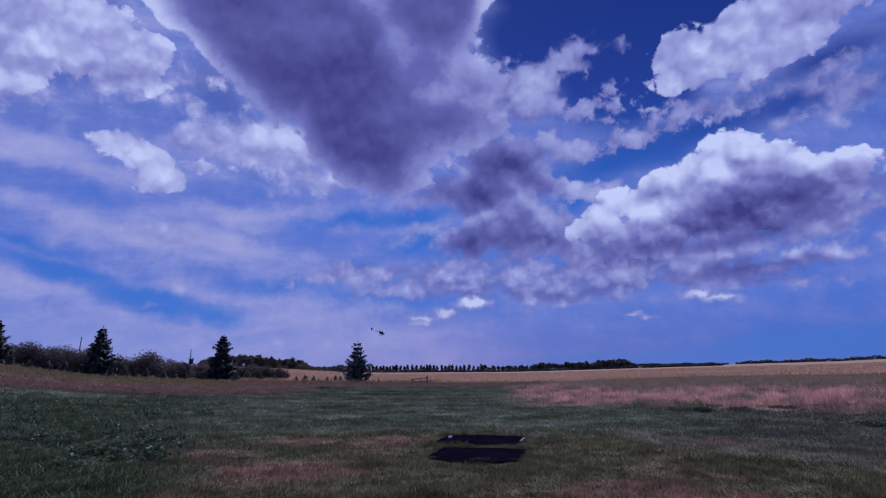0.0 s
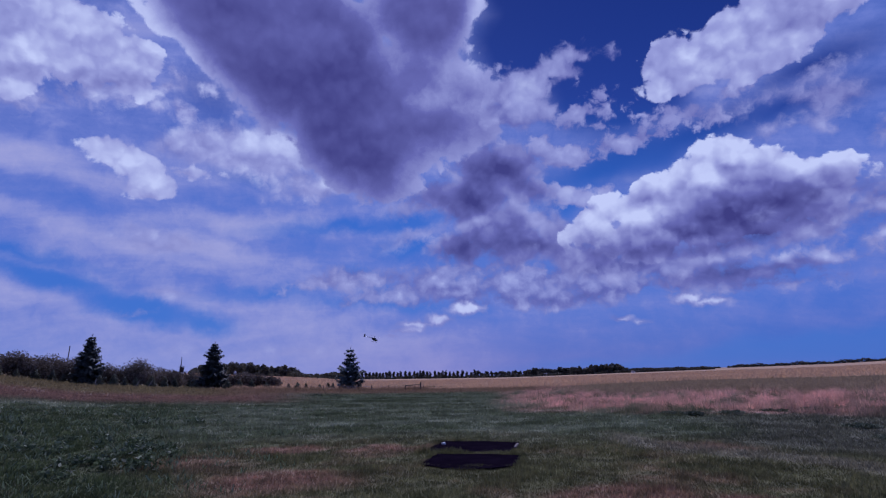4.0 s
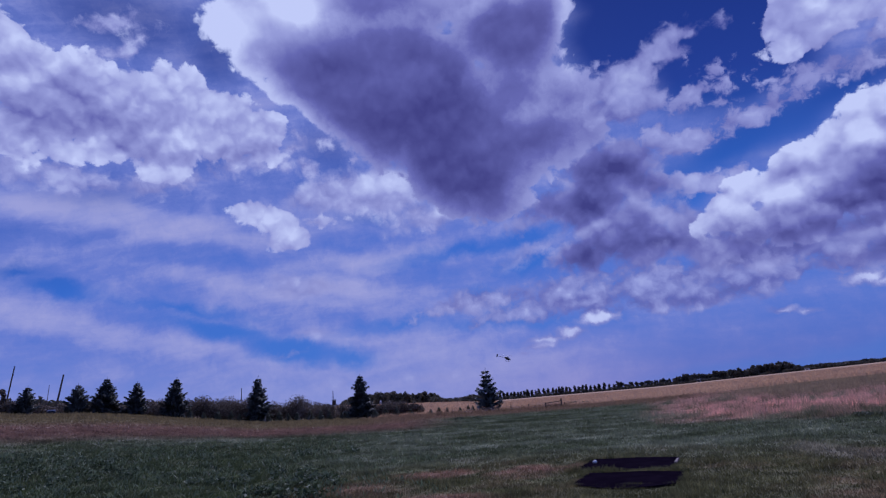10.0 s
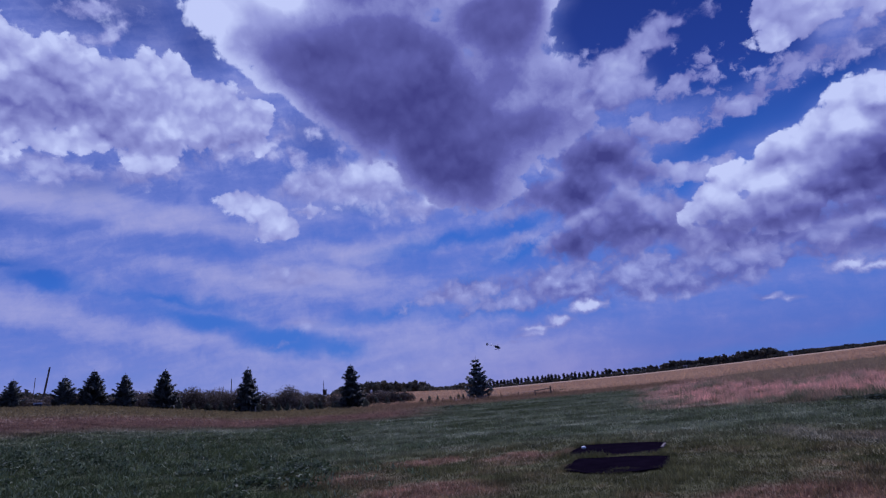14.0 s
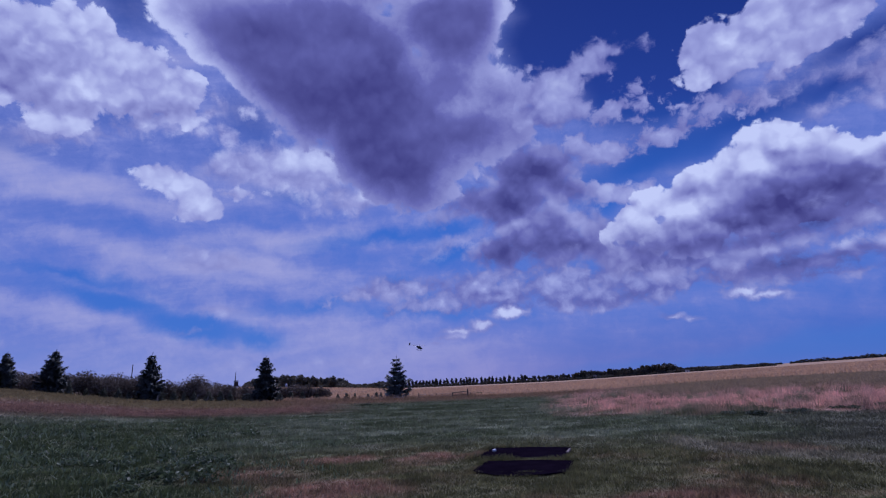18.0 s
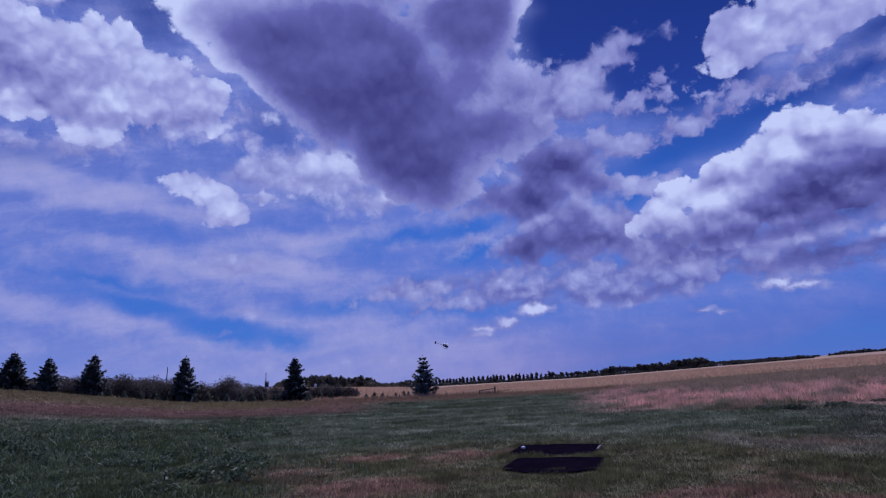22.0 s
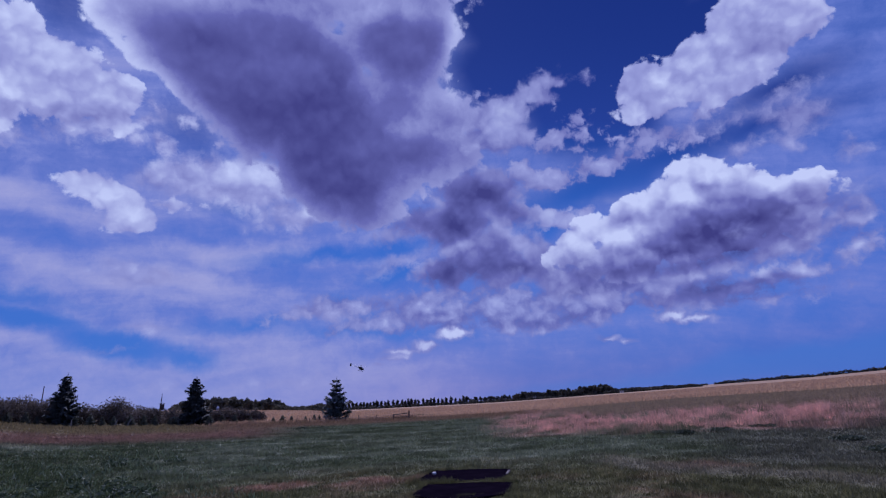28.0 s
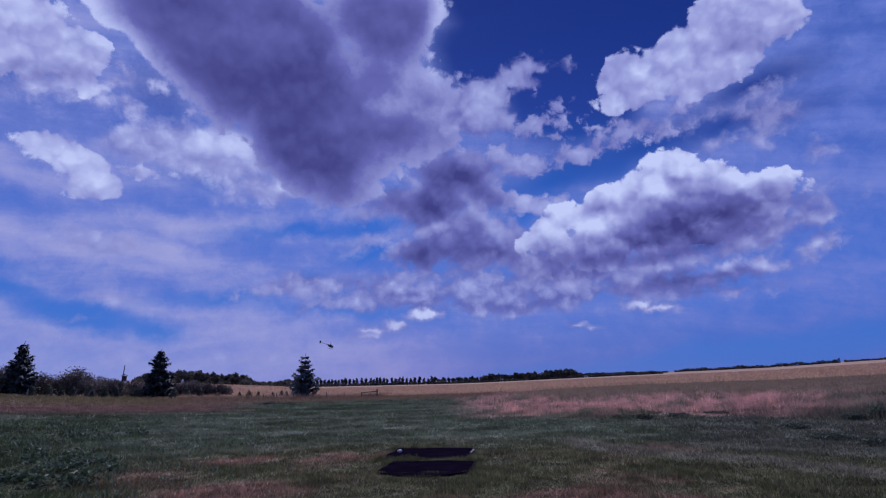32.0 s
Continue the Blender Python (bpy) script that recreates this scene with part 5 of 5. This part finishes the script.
# ---- grass ----
def grass(name, label, count, az0, az1, d0, d1, height, width, lean, seed, mat, power=0.0, keep=None, blunt=0.0, tufts=0.0):
    """Single blades, thinning out with distance as the eye does. height and width may be functions of distance."""
    r = np.random.default_rng(seed)
    az = np.radians(r.uniform(az0, az1, count))
    d = d0 * (d1 / d0) ** r.random(count) if power == 0 else (d0 ** power + r.random(count) * (d1 ** power - d0 ** power)) ** (1 / power)
    x, y = d * np.sin(az), d * np.cos(az)
    ok = np.ones(count, bool) if keep is None else keep(x, y, d, np.degrees(az))
    x, y, d = x[ok], y[ok], d[ok]
    n = len(x)
    # stay clear of the mats
    for cx, cy, turn, w, h in MATS:
        w, h = w - 0.06, h
        c, s = math.cos(radians(turn)), math.sin(radians(turn))
        u, v = (x - cx) * c + (y - cy) * s, -(x - cx) * s + (y - cy) * c
        out = (np.abs(u) > w / 2) | (np.abs(v) > h / 2)
        x, y, d = x[out], y[out], d[out]
    n = len(x)
    z = land(x, y)
    hh = (height(d) if callable(height) else np.full(n, height)) * r.uniform(0.45, 1.25, n)
    if tufts:
        wave = np.sin(1.9 * x + 2.1 * np.sin(1.1 * y)) + np.sin(2.7 * y + 1.7 * np.sin(1.6 * x)) + np.sin(4.3 * x - 3.1 * y + np.sin(2.2 * x + y))
        hh = hh * (1 + tufts * np.clip(wave / 2.2, -0.8, 1.3))
    ww = (width(d) if callable(width) else np.full(n, width)) * r.uniform(0.6, 1.3, n)
    turn, tilt = r.uniform(0, 2 * math.pi, n), r.uniform(0, lean, n)
    side = r.uniform(0, 2 * math.pi, n)
    bx, by = np.cos(side) * ww, np.sin(side) * ww
    tx, ty = x + np.cos(turn) * hh * tilt, y + np.sin(turn) * hh * tilt
    if blunt:
        v = np.stack([np.stack([x - bx, y - by, z - 0.01], 1), np.stack([x + bx, y + by, z - 0.01], 1), np.stack([tx + bx * blunt, ty + by * blunt, z + hh], 1), np.stack([tx - bx * blunt, ty - by * blunt, z + hh * 0.97], 1)], 1).reshape(-1, 3)
        f = np.arange(4 * n).reshape(-1, 4)
    else:
        v = np.stack([np.stack([x - bx, y - by, z - 0.01], 1), np.stack([x + bx, y + by, z - 0.01], 1), np.stack([tx, ty, z + hh], 1)], 1).reshape(-1, 3)
        f = np.arange(3 * n).reshape(-1, 3)
    return tagged(new(name, quick_mesh(name, v, f, mat)), label, "grass", kind="stuff")


def near_left(x, y, d, az):
    """Loose drifts on one side of the lawn."""
    drift = np.sin(x * 0.9 + 1.3 * np.sin(y * 0.55)) + np.sin(y * 1.3 + x * 0.4) + 1.2 * np.sin(x * 2.3 + y * 1.9)
    tuft = np.sin(x * 5.1 + 2 * np.sin(y * 2.7)) + np.sin(y * 4.3 + 1.7 * np.sin(x * 3.1))
    return drift * 0.5 + tuft * 0.7 + (-24 - az) / 14 > np.random.default_rng(9).uniform(0.2, 2.0, len(x))


def dry_side(x, y, d, az):
    r = np.random.default_rng(12).random(len(x))
    wave = 2.5 * np.sin(x * 0.8) + 1.5 * np.sin(y * 0.5 + x)
    return ((az - 7 + wave) / 8 > r) & ((d - 24.5 + wave * 0.7) / 5 > np.random.default_rng(13).random(len(x)))


def field_edge(x, y, d, az):
    return d > np.interp(az, (6, 12, 18, 24, 30), (74, 76, 82, 90, 93))


def tussock_spots(x, y, d, az):
    """Shaggy clumps, denser in the mown meadow and on the far side of the lawn."""
    wave = np.sin(2.3 * x + 1.9 * np.sin(0.8 * y)) + np.sin(1.7 * y + 2.2 * np.sin(0.9 * x)) + np.sin(5.1 * x + 2.7 * y)
    return (wave > 0.7) & ((d > 15) | (az > 18) | (az < -26))


def mat_rim(x, y, d, az):
    """Close to the edges of the mats, and over the strip between them."""
    near = np.zeros(len(x), bool)
    for cx, cy, turn, w, h in MATS:
        c, s = math.cos(radians(turn)), math.sin(radians(turn))
        u, v = np.abs((x - cx) * c + (y - cy) * s) - w / 2, np.abs(-(x - cx) * s + (y - cy) * c) - h / 2
        near |= np.maximum(u, v) < 0.12
    return near


grass("lawn_grass", "short green and burnt lawn grass", 430000, -64, 54, 5.2, 48, lambda d: 0.048 + 0.0011 * d, lambda d: 0.0035 + 0.00075 * d, 1.2, 1, grass_mat, tufts=0.5)
grass("grass_tussocks", "shaggy tufts of longer green grass", 260000, -64, 54, 9.0, 46, lambda d: 0.085 + 0.0014 * d, lambda d: 0.003 + 0.0006 * d, 1.3, 21, grass_mat, 1.0, tussock_spots)
grass("mat_fringe_grass", "dark grass grown in over the edges of the mats", 60000, -6, 15, 9.6, 15.2, 0.085, 0.009, 1.3, 22, grass_mat, 1.0, mat_rim, tufts=0.7)
grass("tall_dry_grass", "pinkish dry rank grass gone to seed", 190000, 2, 54, 24, 52, lambda d: 0.30 + 0.001 * d, lambda d: 0.00055 * d, 0.7, 2, straw_mat, 1.0, dry_side, tufts=0.6)
grass("rough_grass", "brown rough grass before the hedge", 100000, -64, 12, 38, 80, lambda d: np.where(d > 66, 0.24, 0.13), lambda d: 0.0009 * d, 0.9, 3, straw_mat, 1.0, tufts=0.5)
grass("tall_weeds", "brown dry weeds round the young spruces and the fence", 16000, -21.5, -1.0, 69.5, 80, 0.42, 0.045, 0.9, 23, straw_mat, 1.0, tufts=0.7)
grass("fallow_grass", "dull brown fallow grass", 60000, 10, 54, 42, 92, 0.16, lambda d: 0.0010 * d, 1.0, 4, straw_mat, 1.0, tufts=0.5)
grass("ripe_grain", "standing ripe grain", 90000, -26, 54, 66, 330, 0.35, lambda d: 0.0011 * d, 0.8, 5, straw_mat, 0.3, field_edge, 0.5)
grass("leafy_clover", "leafy green clover in the lawn", 26000, -64, -12, 9.0, 32, lambda d: 0.08 + 0.002 * d, lambda d: 0.007 + 0.0007 * d, 1.4, 6, leafy_mat, 1.0, near_left, 0.6)

# thistles and docks: low mounds of broad leaves, in loose drifts
rng = np.random.default_rng(77)
mounds = []
while len(mounds) < 330:
    az, d = radians(rng.uniform(-64, -24)), rng.uniform(9.5, 29)
    x, y = d * math.sin(az), d * math.cos(az)
    drift = math.sin(0.55 * x + 1.4 * math.sin(0.4 * y)) + math.sin(0.8 * y + 0.3 * x)
    if drift + (-36 - math.degrees(az)) / 14 > rng.uniform(0.2, 1.6):
        r = rng.uniform(0.12, 0.30)
        mounds.append((x, y, float(land(x, y)) + 0.08, r, rng.uniform(0.07, 0.16)))
leaf_v, leaf_f = leaf_cloud(rng, [m[:2] + (0.1,) + m[3:] for m in mounds], 19000, 0.055)
leaf_v[:, 2] += land(leaf_v[:, 0], leaf_v[:, 1])
tagged(new("leafy_weeds", quick_mesh("leafy_weeds", leaf_v, leaf_f, leafy_mat)), "broad-leaved green thistles and docks in the lawn", "weeds", kind="stuff")
